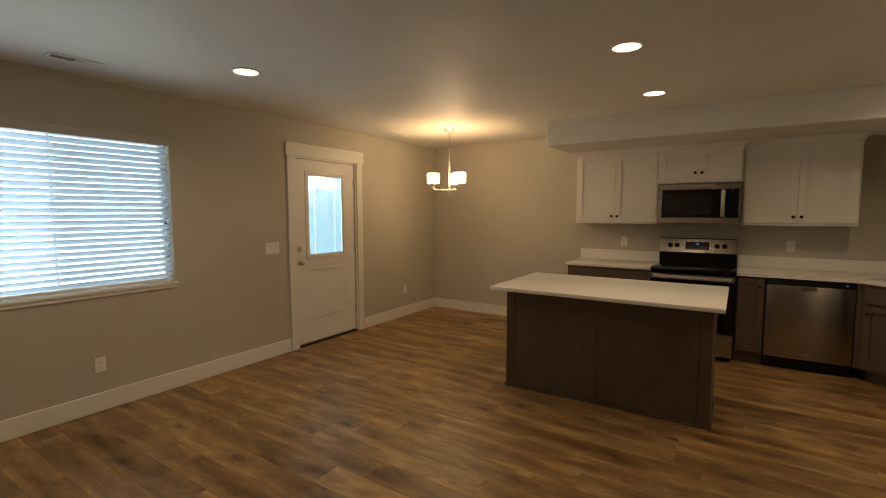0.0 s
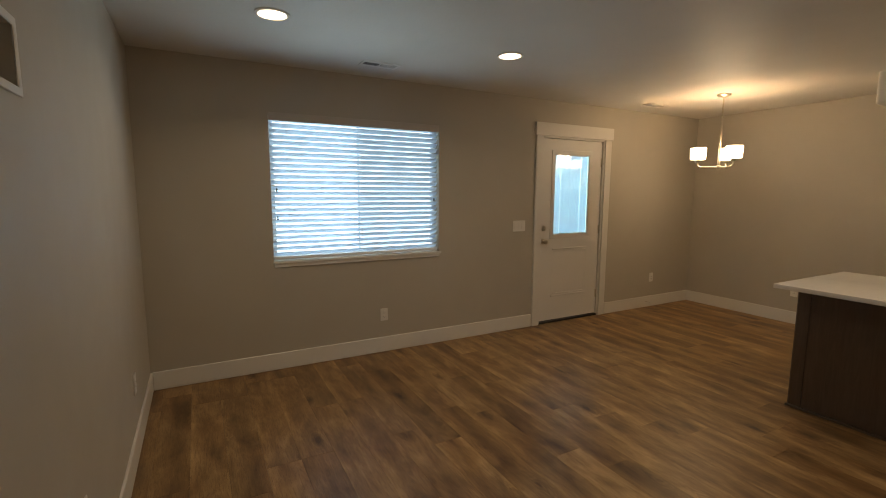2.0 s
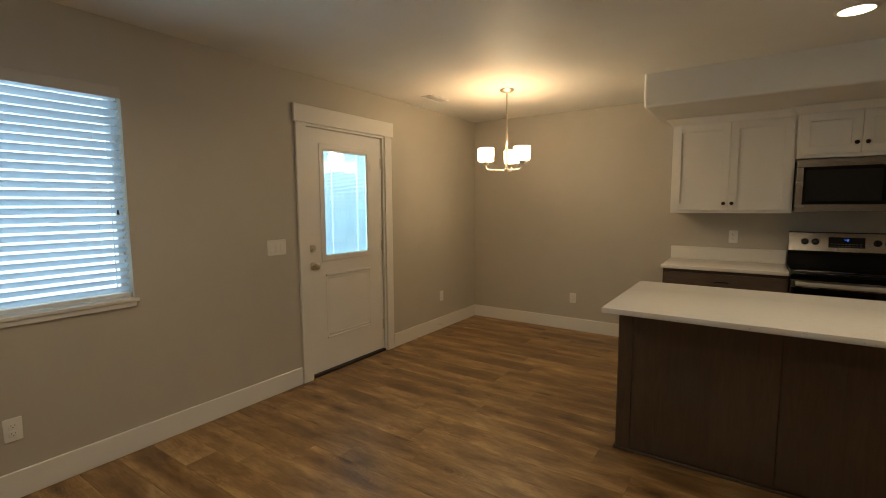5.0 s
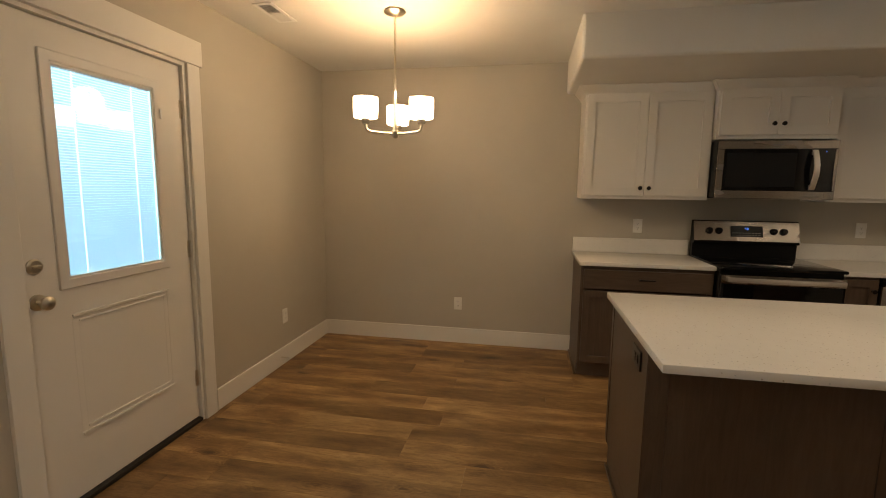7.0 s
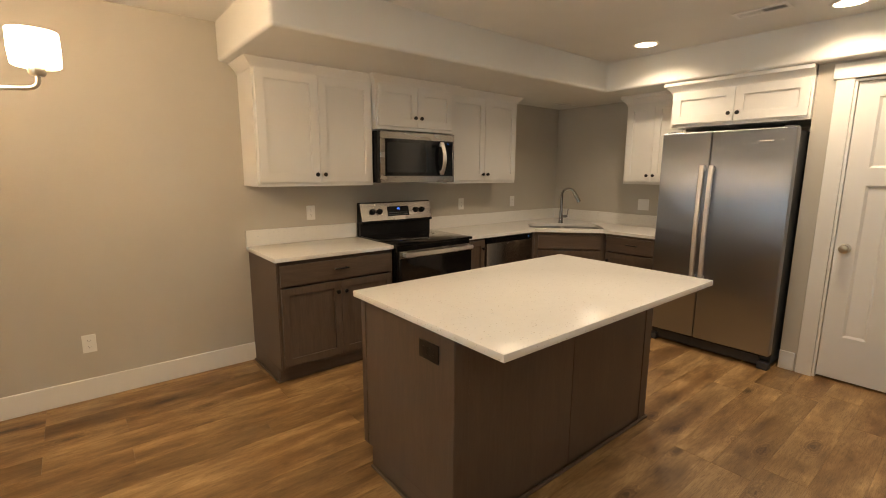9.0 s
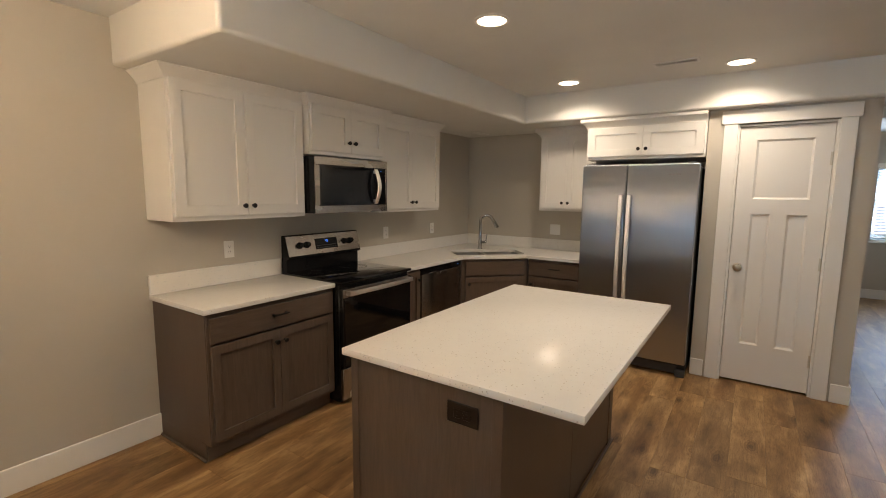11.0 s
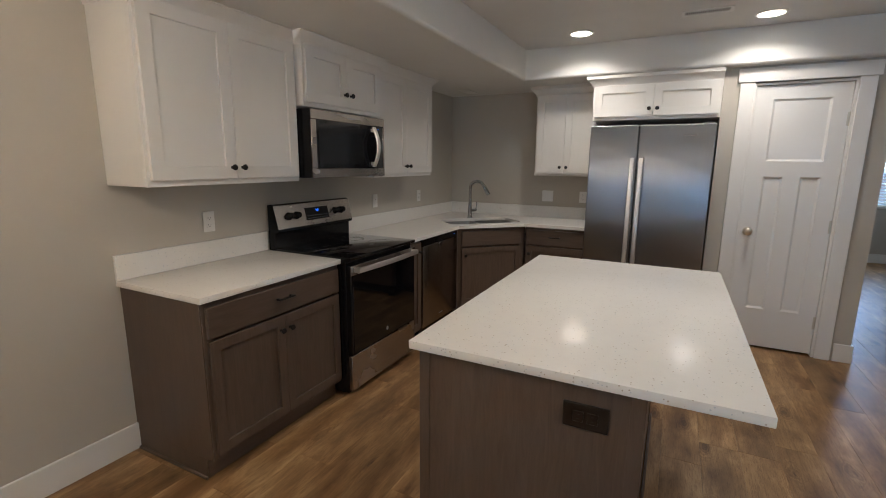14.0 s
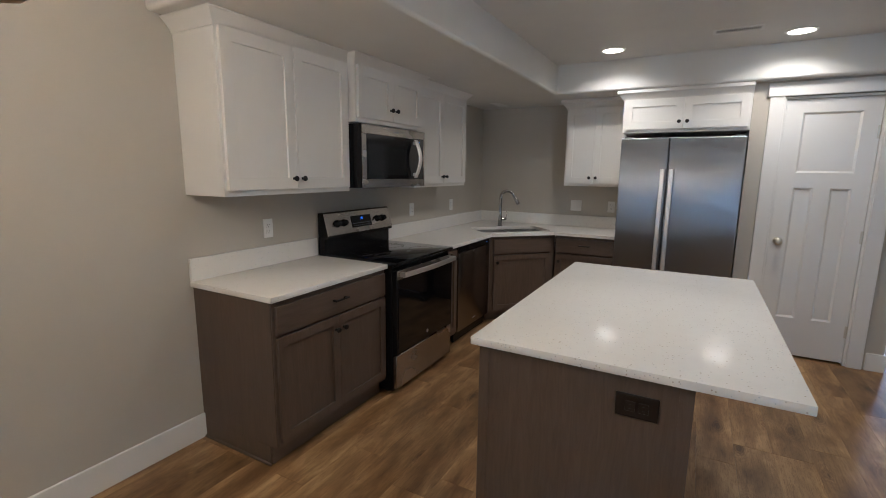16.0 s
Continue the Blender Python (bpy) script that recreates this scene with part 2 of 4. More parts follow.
STEEL = steel("brushed_stainless_steel", (3, 3, 3), (0.405, 0.42, 0.45), 0.36, 0.97, 0.0, wave=True)
STEELK = steel("brushed_stainless_range", (4, 4, 9), (0.42, 0.385, 0.35), 0.27)
STEELV = steel("brushed_stainless_dishwasher", (6, 6, 3), (0.34, 0.31, 0.28), 0.26, 0.85)
HANDLE = steel("pale_steel_handle", (5, 5, 4), (0.80, 0.79, 0.78), 0.42)
SINK = steel("satin_sink_steel", (60, 60, 60), (0.30, 0.295, 0.29), 0.3)

# ---- building helpers ----
AT = {}


def bm_new():
    return bmesh.new()


def add_box(bm, x0, x1, y0, y1, z0, z1, bevel=0.0, seg=1):
    m = Matrix.Translation(((x0 + x1) / 2, (y0 + y1) / 2, (z0 + z1) / 2)) @ Matrix.Diagonal((abs(x1 - x0), abs(y1 - y0), abs(z1 - z0), 1))
    g = bmesh.ops.create_cube(bm, size=1, matrix=m)
    if bevel:
        edges = list({e for v in g["verts"] for e in v.link_edges})
        bmesh.ops.bevel(bm, geom=edges, offset=bevel, segments=seg, affect="EDGES", profile=0.5)
    return bm


def boxes(*rows, bevel=0.0, seg=1):
    bm = bm_new()
    for r in rows:
        add_box(bm, *r, bevel=bevel, seg=seg)
    return bm


def add_lathe(bm, profile, m=Matrix(), n=24):
    """A turned shape: profile of (radius, height) pairs about z, closed at its ends."""
    rings = []
    for r, z in profile:
        if r < 1e-6:
            rings.append([bm.verts.new(m @ Vector((0, 0, z)))])
        else:
            rings.append([bm.verts.new(m @ Vector((r * math.cos(2 * math.pi * i / n), r * math.sin(2 * math.pi * i / n), z))) for i in range(n)])
    for a, b in zip(rings, rings[1:]):
        for i in range(n):
            j = (i + 1) % n
            q = [a[i % len(a)], a[j % len(a)], b[j % len(b)], b[i % len(b)]]
            q = list(dict.fromkeys(q))
            if len(q) > 2:
                bm.faces.new(q)
    bmesh.ops.recalc_face_normals(bm, faces=bm.faces)
    return bm


def lathe(profile, m=Matrix(), n=24):
    return add_lathe(bm_new(), profile, m, n)


def add_tube(bm, pts, r, n=10):
    """A round tube through points; r is one radius or one for each point."""
    pts = [Vector(p) for p in pts]
    rs = r if isinstance(r, (list, tuple)) else [r] * len(pts)
    rings, up = [], None
    for i, p in enumerate(pts):
        d = (pts[min(i + 1, len(pts) - 1)] - pts[max(i - 1, 0)]).normalized()
        if up is None:
            up = Vector((0, 0, 1)) if abs(d.z) < 0.9 else Vector((1, 0, 0))
        side = d.cross(up).normalized()
        up = side.cross(d).normalized()
        rings.append([bm.verts.new(p + rs[i] * (math.cos(2 * math.pi * k / n) * side + math.sin(2 * math.pi * k / n) * up)) for k in range(n)])
    for a, b in zip(rings, rings[1:]):
        for k in range(n):
            bm.faces.new((a[k], a[(k + 1) % n], b[(k + 1) % n], b[k]))
    bm.faces.new(rings[0])
    bm.faces.new(rings[-1])
    bmesh.ops.recalc_face_normals(bm, faces=bm.faces)
    return bm


def prism(bm, outline, z0, z1, bevel=0.0, seg=4):
    low = [bm.verts.new((x, y, z0)) for x, y in outline]
    high = [bm.verts.new((x, y, z1)) for x, y in outline]
    fs = [bm.faces.new(low), bm.faces.new(high)]
    n = len(outline)
    for i in range(n):
        fs.append(bm.faces.new((low[i], low[(i + 1) % n], high[(i + 1) % n], high[i])))
    bmesh.ops.recalc_face_normals(bm, faces=bm.faces)
    if bevel:
        bmesh.ops.bevel(bm, geom=list({e for v in low for e in v.link_edges}), offset=bevel, segments=seg, profile=0.5, affect="EDGES")
    return bm


def mesh_of(name, bm, material, smooth=None):
    me = bpy.data.meshes.new(name)
    bm.normal_update()
    if smooth is not None:
        for f in bm.faces:
            f.smooth = True
        for e in bm.edges:
            if len(e.link_faces) == 2 and e.calc_face_angle(0) > radians(smooth):
                e.smooth = False
    bm.to_mesh(me)
    bm.free()
    me.materials.append(material)
    return me


def thing(name, label, category, m=Matrix(), group="", kind=""):
    o = new(name)
    o.empty_display_size = 0.1
    o.matrix_world = m
    AT[o.name] = m.copy()
    return tagged(o, label, category, group, kind)


def part(name, bm, material, parent, label="", smooth=40):
    """One mesh under a thing or a part, in the thing's own space."""
    o = new(name, mesh_of(name, bm, material, smooth))
    o.parent = parent
    return tagged(o, label)


def structure(name, bm, material, label, category, smooth=None):
    o = new(name, mesh_of(name, bm, material, smooth))
    return tagged(o, label, category, kind="structure")


def ring(x0, x1, z0, z1, w, y0, y1, bevel=0.0):
    """A frame in the x-z plane, w wide, between depths y0 and y1, in one piece."""
    bm = bm_new()
    loops = []
    for y in (y0, y1):
        for g in (0, w):
            loops.append([bm.verts.new(p) for p in ((x0 + g, y, z0 + g), (x1 - g, y, z0 + g), (x1 - g, y, z1 - g), (x0 + g, y, z1 - g))])
    fo, fi, bo, bi = loops
    for i in range(4):
        k = (i + 1) % 4
        for a, b in ((fo, fi), (fi, bi), (bi, bo), (bo, fo)):
            bm.faces.new((a[i], a[k], b[k], b[i]))
    bmesh.ops.recalc_face_normals(bm, faces=bm.faces)
    if bevel:
        es = [e for e in bm.edges if len(e.link_faces) == 2 and e.calc_face_angle(0) > 0.5]
        bmesh.ops.bevel(bm, geom=es, offset=bevel, segments=1, affect="EDGES")
    return bm


FACE_N = 0      # front towards -y
FACE_W = -90    # front towards -x
FACE_E = 90     # front towards +x
FACE_S = 180    # front towards +y

# ---- large structure ----
WX, NY, SY, EX = -2.40, 7.20, 0.87, 3.60      # inner faces of the walls
PX, PY = 2.98, 3.54                            # pantry wall face and its end
T = 0.14
WIN = (1.77, 3.285, 0.895, 2.10)
DR = (4.545, 5.475, 0.0, 2.085)
FARX = 7.85
HW = (1.66, 2.75, 0.87, 1.95)


def wall_along_y(name, x0, x1, y0, y1, holes, label, z1=CEIL):
    bm = bm_new()
    y = y0
    for a, b, c, d in sorted(holes):
        add_box(bm, x0, x1, y, a, 0, z1)
        if c > 0:
            add_box(bm, x0, x1, a, b, 0, c)
        add_box(bm, x0, x1, a, b, d, z1)
        y = b
    add_box(bm, x0, x1, y, y1, 0, z1)
    return structure(name, bm, WALL, label, "wall")


wall_along_y("wall_west", WX - T, WX, SY - T, NY + T, [WIN, DR], "greige painted wall with a window and an outer door")
structure("wall_north", boxes((WX, FARX, NY, NY + T, 0, CEIL)), WALL, "greige painted wall behind the range and dining corner", "wall")
structure("wall_south", boxes((-2.4, -0.045, SY - T, SY, 0, CEIL), (0.105, FARX, SY - T, SY, 0, CEIL), (-0.045, 0.105, SY - T, SY, 0, 1.735), (-0.045, 0.105, SY - T, SY, 1.885, CEIL), (-0.045, 0.105, SY - T, SY - 0.07, 1.735, 1.885)), WALL, "greige painted wall with a recessed media box", "wall")
structure("wall_east", boxes((EX, EX + T, 4.57, NY, 0, CEIL)), WALL, "greige painted wall behind the sink counter", "wall")
# pantry closet: front wall with a door opening, side walls
PD = (3.755, 4.365, 0.0, 2.082)
wall_along_y("wall_pantry", PX, PX + 0.12, PY, 4.57, [PD], "greige painted pantry wall round a white door")
structure("wall_pantry_side", boxes((PX + 0.12, EX + T, PY, PY + 0.12, 0, CEIL), (PX + 0.12, EX + T, 4.45, 4.57, 0, CEIL), (EX + 0.02, EX + T, PY + 0.12, 4.45, 0, CEIL)), WALL, "greige painted side walls of the pantry", "wall")
structure("wall_hall_north", boxes((EX + T, FARX, PY + 1.2, PY + 1.32, 0, CEIL)), WALL, "greige painted hall wall", "wall")
wall_along_y("wall_hall_far", FARX, FARX + T, SY - T, NY + T, [HW], "greige painted hall wall with a window")
structure("wall_stairs", boxes((4.3, 6.15, 1.98, 2.1, 0, CEIL)), WALL, "greige painted wall beside the carpeted stairs", "wall")
structure("wall_south_east", boxes((3.1, 3.24, SY, 2.1, 0, CEIL), (3.24, 4.3, 1.98, 2.1, 0, CEIL)), WALL, "greige painted wall at the hall opening", "wall")
structure("ceiling", boxes((WX - T, FARX + T, SY - T, NY + T, CEIL, CEIL + 0.12)), CEILP, "off-white lightly textured ceiling", "ceiling")
SZ = 2.20
structure("soffit", prism(bm_new(), [(-0.22, NY - 0.001), (-0.22, 6.13), (2.88, 6.13), (2.88, 2.11), (3.09, 2.11), (3.09, PY - 0.004), (EX - 0.001, PY - 0.004), (EX - 0.001, NY - 0.001)], SZ, CEIL - 0.001, 0.022, 8), CEILP, "painted dropped soffit with rounded corners over the kitchen", "soffit")
structure("hall_beam", boxes((5.2, 5.45, 2.12, PY + 1.19, 2.33, CEIL - 0.001), bevel=0.01), CEILP, "painted dropped beam across the hall ceiling", "beam")
structure("floor", boxes((WX - T, FARX + T, SY - T, NY + T, -0.12, -0.004)), SUBFLOOR, "dark joints beneath wood-look plank flooring", "floor")
structure("ground", boxes((-400, 400, -400, 400, -0.5, -0.3)), ROOFG, "pale concrete and gravel ground outside", "ground")
structure("backdrop_fence", boxes((-9.0, -8.9, -14, 20, -0.3, 1.55)), paint("pale_fence", (0.42, 0.42, 0.42), 0.8, 10, 0.1, 0.1), "pale fence across the yard outside", "fence")


def baseboard(x0, y0, x1, y1, side):
    """A run from one point to another; side is the way in which it stands out from the wall."""
    h, t = 0.14, 0.014
    sx, sy = side
    bm = bm_new()
    add_box(bm, min(x0, x1) + min(sx * t, 0), max(x0, x1) + max(sx * t, 0), min(y0, y1) + min(sy * t, 0), max(y0, y1) + max(sy * t, 0), 0.0, h, 0.003)
    return structure("baseboard", bm, TRIM, "white painted baseboard along the wall", "baseboard")


baseboard(WX, SY + 0.014, WX, 4.44, (1, 0))
baseboard(WX, 5.58, WX, NY - 0.014, (1, 0))
baseboard(WX, NY, -0.085, NY, (0, -1))
baseboard(WX + 0.014, SY, 3.08, SY, (0, 1))
baseboard(PX, PY - 0.014, PX, 3.645, (-1, 0))
baseboard(PX, 4.475, PX, 4.57, (-1, 0))
baseboard(PX, PY, EX + T, PY, (0, -1))
baseboard(FARX, SY + 0.01, FARX, PY + 1.18, (-1, 0))
baseboard(3.1, 2.1, 6.15, 2.1, (0, 1))

# ---- doors and windows ----


def casing(parent, w, h, head, leg=0.095, over=0.018):
    """Flat casing round an opening from x 0 to w, height h, on the wall plane y 0, standing out to -y."""
    part("door_casing", boxes((-leg, 0, -0.018, 0, 0, h), bevel=0.002), TRIM, parent)
    part("door_casing", boxes((w, w + leg, -0.018, 0, 0, h), bevel=0.002), TRIM, parent)
    part("door_casing", boxes((-leg - over, w + leg + over, -0.026, 0, h, h + head), bevel=0.002), TRIM, parent, "white square-edged door header")


def hinge(parent, x, y, z):
    bm = lathe([(0.0, -0.05), (0.0065, -0.05), (0.0065, 0.05), (0.0, 0.05)], Matrix.Translation((x, y, z)), 10)
    add_box(bm, x - 0.02, x + 0.004, y + 0.002, y + 0.005, z - 0.048, z + 0.048)
    part("hinge", bm, NICKEL, parent, "satin nickel door hinge")


def round_knob(name, parent, x, y, z, label, r=0.029):
    m = Matrix.Translation((x, y, z)) @ Matrix.Rotation(radians(90), 4, "X")
    k = part(name, lathe([(0, 0), (0.033, 0), (0.033, 0.006), (0.012, 0.010), (0.011, 0.03), (0.02, 0.036), (r, 0.048), (r * 0.96, 0.058), (0.018, 0.066), (0, 0.068)], m, 24), NICKEL, parent, label)
    return k


# outer door, seen from inside; local x runs along the wall to +y, front towards the room
door = thing("door_1", "closed white insulated outer door with a blind between its glass", "door", pose(WX, 4.545, 0, 0, 0, FACE_E), kind="structure")
casing(door, 0.93, 2.085, 0.135)
part("door_jamb", boxes((0, 0.018, 0, T, 0, 2.085), (0.912, 0.93, 0, T, 0, 2.085), (0.018, 0.912, 0, T, 2.067, 2.085)), TRIM, door)
DY0, DY1 = 0.022, 0.066
gx0, gx1, gz0, gz1 = 0.175, 0.735, 0.99, 1.925
slab = boxes((0.021, gx0, DY0, DY1, 0.028, 2.062), (gx1, 0.909, DY0, DY1, 0.028, 2.062), (gx0, gx1, DY0, DY1, 0.028, gz0), (gx0, gx1, DY0, DY1, gz1, 2.062))
part("door_slab", slab, DOORP, door, "white painted door leaf")
px0, px1, pz0, pz1 = 0.195, 0.73, 0.30, 0.855
pm = bm_new()
for a, b, c, d, w, p in ((px0, px1, pz0, pz1, 0.014, 0.010), (px0 + 0.028, px1 - 0.028, pz0 + 0.028, pz1 - 0.028, 0.010, 0.006)):
    add_box(pm, a, a + w * 0.5, DY0 - p * 0.08, DY0, c + w, d - w)
    add_box(pm, b - w * 0.5, b, DY0 - p * 0.08, DY0, c + w, d - w)
    add_box(pm, a, b, DY0 - p, DY0, c, c + w, 0.0015)
    add_box(pm, a, b, DY0 - p, DY0, d - w, d, 0.0015)
part("door_panel", pm, DOORP, door, "embossed panel moulding")
gf = part("glass_frame", ring(gx0 - 0.022, gx1 + 0.022, gz0 - 0.022, gz1 + 0.022, 0.044, DY0 - 0.008, DY0 + 0.01, 0.004), DOORP, door, "raised white frame round the glass")
gp = part("pane", boxes((gx0 + 0.02, gx1 - 0.02, DY0 + 0.004, DY0 + 0.008, gz0 + 0.02, gz1 - 0.02)), GLASS, gf, "clear glass pane")
gp.visible_shadow = False
gp = part("pane", boxes((gx0 + 0.005, gx1 - 0.005, DY1 - 0.008, DY1 - 0.004, gz0 + 0.005, gz1 - 0.005)), GLASS, gf, "clear glass pane")
gp.visible_shadow = False
sl = boxes((gx0 + 0.024, gx0 + 0.128, -0.0062, 0.0062, -0.0003, 0.0003), (gx0 + 0.133, gx1 - 0.133, -0.0062, 0.0062, -0.0003, 0.0003), (gx1 - 0.128, gx1 - 0.024, -0.0062, 0.0062, -0.0003, 0.0003))
first = part("blind_slat", sl, SLAT, gf, "thin white blind slat")
first.matrix_basis = pose(0, (DY0 + DY1) / 2, gz0 + 0.032, 62)
nsl = 74
for i in range(1, nsl):
    c = first.copy()
    scene.collection.objects.link(c)
    c.parent = gf
    c.matrix_basis = pose(0, (DY0 + DY1) / 2, gz0 + 0.032 + i * (gz1 - gz0 - 0.07) / (nsl - 1), 62)
part("frame_lip", ring(gx0 + 0.020, gx1 - 0.020, gz0 + 0.020, gz1 - 0.020, 0.011, DY0 - 0.002, DY0 + 0.0035, 0.001), DOORP, gf, "inner bead of the glass frame")
part("blind_headrail", boxes((gx0 + 0.021, gx1 - 0.021, DY0 + 0.011, DY1 - 0.011, gz1 - 0.036, gz1 - 0.021)), VINYL, gf)
part("blind_slider", boxes((gx1 + 0.004, gx1 + 0.016, DY0 - 0.02, DY0 - 0.012, gz1 - 0.17, gz1 - 0.12), bevel=0.003), VINYL, gf, "white blind tilt slider")
round_knob("door_knob", door, 0.062, DY0, 0.94, "satin nickel round door knob")
db = lathe([(0, 0), (0.031, 0), (0.031, 0.008), (0.024, 0.014), (0, 0.014)], Matrix.Translation((0.062, DY0, 1.085)) @ Matrix.Rotation(radians(90), 4, "X"), 24)
add_box(db, 0.044, 0.080, DY0 - 0.028, DY0 - 0.012, 1.079, 1.091, 0.003)
part("deadbolt", db, NICKEL, door, "satin nickel deadbolt with a thumb turn")
for z in (0.27, 1.05, 1.83):
    hinge(door, 0.914, DY0 - 0.004, z)
part("weatherstrip", boxes((0.019, 0.042, DY1 + 0.001, DY1 + 0.018, 0.024, 2.065), (0.888, 0.911, DY1 + 0.001, DY1 + 0.018, 0.024, 2.065), (0.043, 0.887, DY1 + 0.001, DY1 + 0.018, 2.04, 2.065)), THRESH, door, "dark brown weatherstrip")
part("threshold", boxes((0.018, 0.912, -0.004, T, 0, 0.022), bevel=0.003), THRESH, door, "dark bronze threshold")

# pantry door: local x runs from high y to low y, front to -x
pd = thing("door_2", "closed white three-panel craftsman pantry door", "door", pose(PX, 4.365, 0, 0, 0, FACE_W), kind="structure")
casing(pd, 0.61, 2.082, 0.10)
part("door_jamb", boxes((0, 0.016, 0, 0.12, 0, 2.075), (0.594, 0.61, 0, 0.12, 0, 2.075), (0.016, 0.594, 0, 0.12, 2.059, 2.075)), TRIM, pd)
A0, A1, B0, B1 = 0.019, 0.045, 0.018, 2.055
W0, W1 = 0.019, 0.591
sb = bm_new()
add_box(sb, W0, 0.13, A0, A1, B0, B1)
add_box(sb, 0.485, W1, A0, A1, B0, B1)
add_box(sb, 0.13, 0.485, A0, A1, B0, 0.33)
add_box(sb, 0.13, 0.485, A0, A1, 1.385, 1.50)
add_box(sb, 0.13, 0.485, A0, A1, 1.955, B1)
add_box(sb, 0.255, 0.36, A0, A1, 0.33, 1.385)
part("door_slab", sb, DOORP, pd, "white painted door leaf")
for a, b, c, d in ((0.13, 0.485, 1.50, 1.955), (0.13, 0.255, 0.33, 1.385), (0.36, 0.485, 0.33, 1.385)):
    pb = boxes((a, b, A0 + 0.0125, A1 - 0.006, c, d))
    g = 0.015
    outer = [pb.verts.new(p) for p in ((a, A0 + 0.001, c), (b, A0 + 0.001, c), (b, A0 + 0.001, d), (a, A0 + 0.001, d))]
    inner = [pb.verts.new(p) for p in ((a + g, A0 + 0.012, c + g), (b - g, A0 + 0.012, c + g), (b - g, A0 + 0.012, d - g), (a + g, A0 + 0.012, d - g))]
    for i in range(4):
        j = (i + 1) % 4
        pb.faces.new((outer[i], outer[j], inner[j], inner[i]))
    pb.faces.new(inner)
    part("door_panel", pb, DOORP, pd, "flat recessed door panel", smooth=15)
round_knob("door_knob", pd, 0.075, A0, 0.955, "satin nickel round door knob")
part("latch_plate", boxes((0.008, 0.019, A0 - 0.004, A0 - 0.001, 0.925, 0.985)), NICKEL, pd)
for z in (0.27, 1.02, 1.80):
    hinge(pd, 0.598, A0 - 0.004, z)

# west window with its drywall return, header board and sill
win = thing("window_1", "white vinyl slider window in a drywall opening with a painted sill", "window", pose(WX, WIN[0], 0, 0, 0, FACE_E), kind="structure")
WW, Z0, Z1 = WIN[1] - WIN[0], WIN[2], WIN[3]
part("window_frame", ring(0.002, WW - 0.002, Z0 + 0.02, Z1 - 0.002, 0.03, 0.085, 0.135, 0.003), VINYL, win, "white vinyl window frame")
part("window_frame", boxes((WW / 2 - 0.006, WW / 2 + 0.006, 0.088, 0.132, Z0 + 0.065, Z1 - 0.047), bevel=0.003), VINYL, win, "white vinyl meeting rail")
for a, b in ((0.047, WW / 2 - 0.009), (WW / 2 + 0.009, WW - 0.047)):
    p = part("pane", boxes((a, b, 0.105, 0.111, Z0 + 0.065, Z1 - 0.047)), GLASS, win, "clear glass pane")
    p.visible_shadow = False
part("insect_screen", boxes((WW / 2 + 0.009, WW - 0.047, 0.128, 0.129, Z0 + 0.065, Z1 - 0.047)), SCREEN, win, "dark woven insect screen")
part("window_sill", boxes((-0.004, WW + 0.02, -0.022, 0.084, Z0 - 0.004, Z0 + 0.018), bevel=0.004), TRIM, win, "white painted window sill")
part("sill_apron", boxes((0.004, WW + 0.006, -0.012, 0.0, Z0 - 0.032, Z0 - 0.005), bevel=0.002), TRIM, win)

blind = thing("window_blind", "white two-inch slatted blind lowered over the window, slats half tilted", "window blind", pose(WX, WIN[0], 0, 0, 0, FACE_E))
part("valance", boxes((0.003, WW - 0.003, -0.006, 0.004, 2.036, Z1 - 0.002), bevel=0.002), paint("beige_valance", (0.56, 0.50, 0.45), 0.5, 60, 0.05), blind, "beige blind valance board")
part("headrail", boxes((0.01, WW - 0.01, 0.012, 0.06, 2.045, Z1 - 0.004), bevel=0.002), VINYL, blind)
sb = bm_new()
sec = [(-0.025 + 0.05 * i / 6, 0.0025 * (1 - (2 * i / 6 - 1) ** 2)) for i in range(7)]
vs = [[sb.verts.new((x, y, z + dz)) for y, z in sec for dz in (0, -0.002)] for x in (0.008, WW - 0.008)]
for i in range(6):
    for k in (0, 1):
        sb.faces.new((vs[0][2 * i + k], vs[0][2 * i + 2 + k], vs[1][2 * i + 2 + k], vs[1][2 * i + k]))
for i in (0, 12):
    sb.faces.new((vs[0][i], vs[0][i + 1], vs[1][i + 1], vs[1][i]))
bmesh.ops.recalc_face_normals(sb, faces=sb.faces)
NS = 25
pitch = (2.035 - 0.955) / (NS - 1)
s0 = part("slat", sb, SLAT, blind, "white blind slat", smooth=50)
rr = random.Random(3)
s0.matrix_basis = pose(0, 0.035, 0.968, -40)
for i in range(1, NS):
    c = s0.copy()
    scene.collection.objects.link(c)
    c.parent = blind
    c.matrix_basis = pose(0, 0.035, 0.968 + i * pitch, -40 + rr.uniform(-0.4, 0.4), 0, 0)
part("bottom_rail", boxes((0.008, WW - 0.008, 0.012, 0.058, 0.922, 0.945), bevel=0.003), VINYL, blind, "white bottom rail of the blind")
for x in (0.14, WW / 2, WW - 0.14):
    for y in (0.013, 0.057):
        part("ladder_cord", add_tube(bm_new(), [(x, y, 0.94), (x, y, 2.045)], 0.0009, 6), VINYL, blind)
for x, z in ((0.045, 1.505), (0.045, 1.28), (WW - 0.05, 1.42)):
    cb = add_tube(bm_new(), [(x, 0.004, z), (x, 0.004, 2.04)], 0.001, 6)
    cd = part("pull_cord", cb, VINYL, blind)
    part("cord_tassel", lathe([(0, -0.028), (0.007, -0.026), (0.004, 0.0), (0, 0.002)], Matrix.Translation((x, 0.004, z)), 10), SLOT, cd, "dark cord tassel")

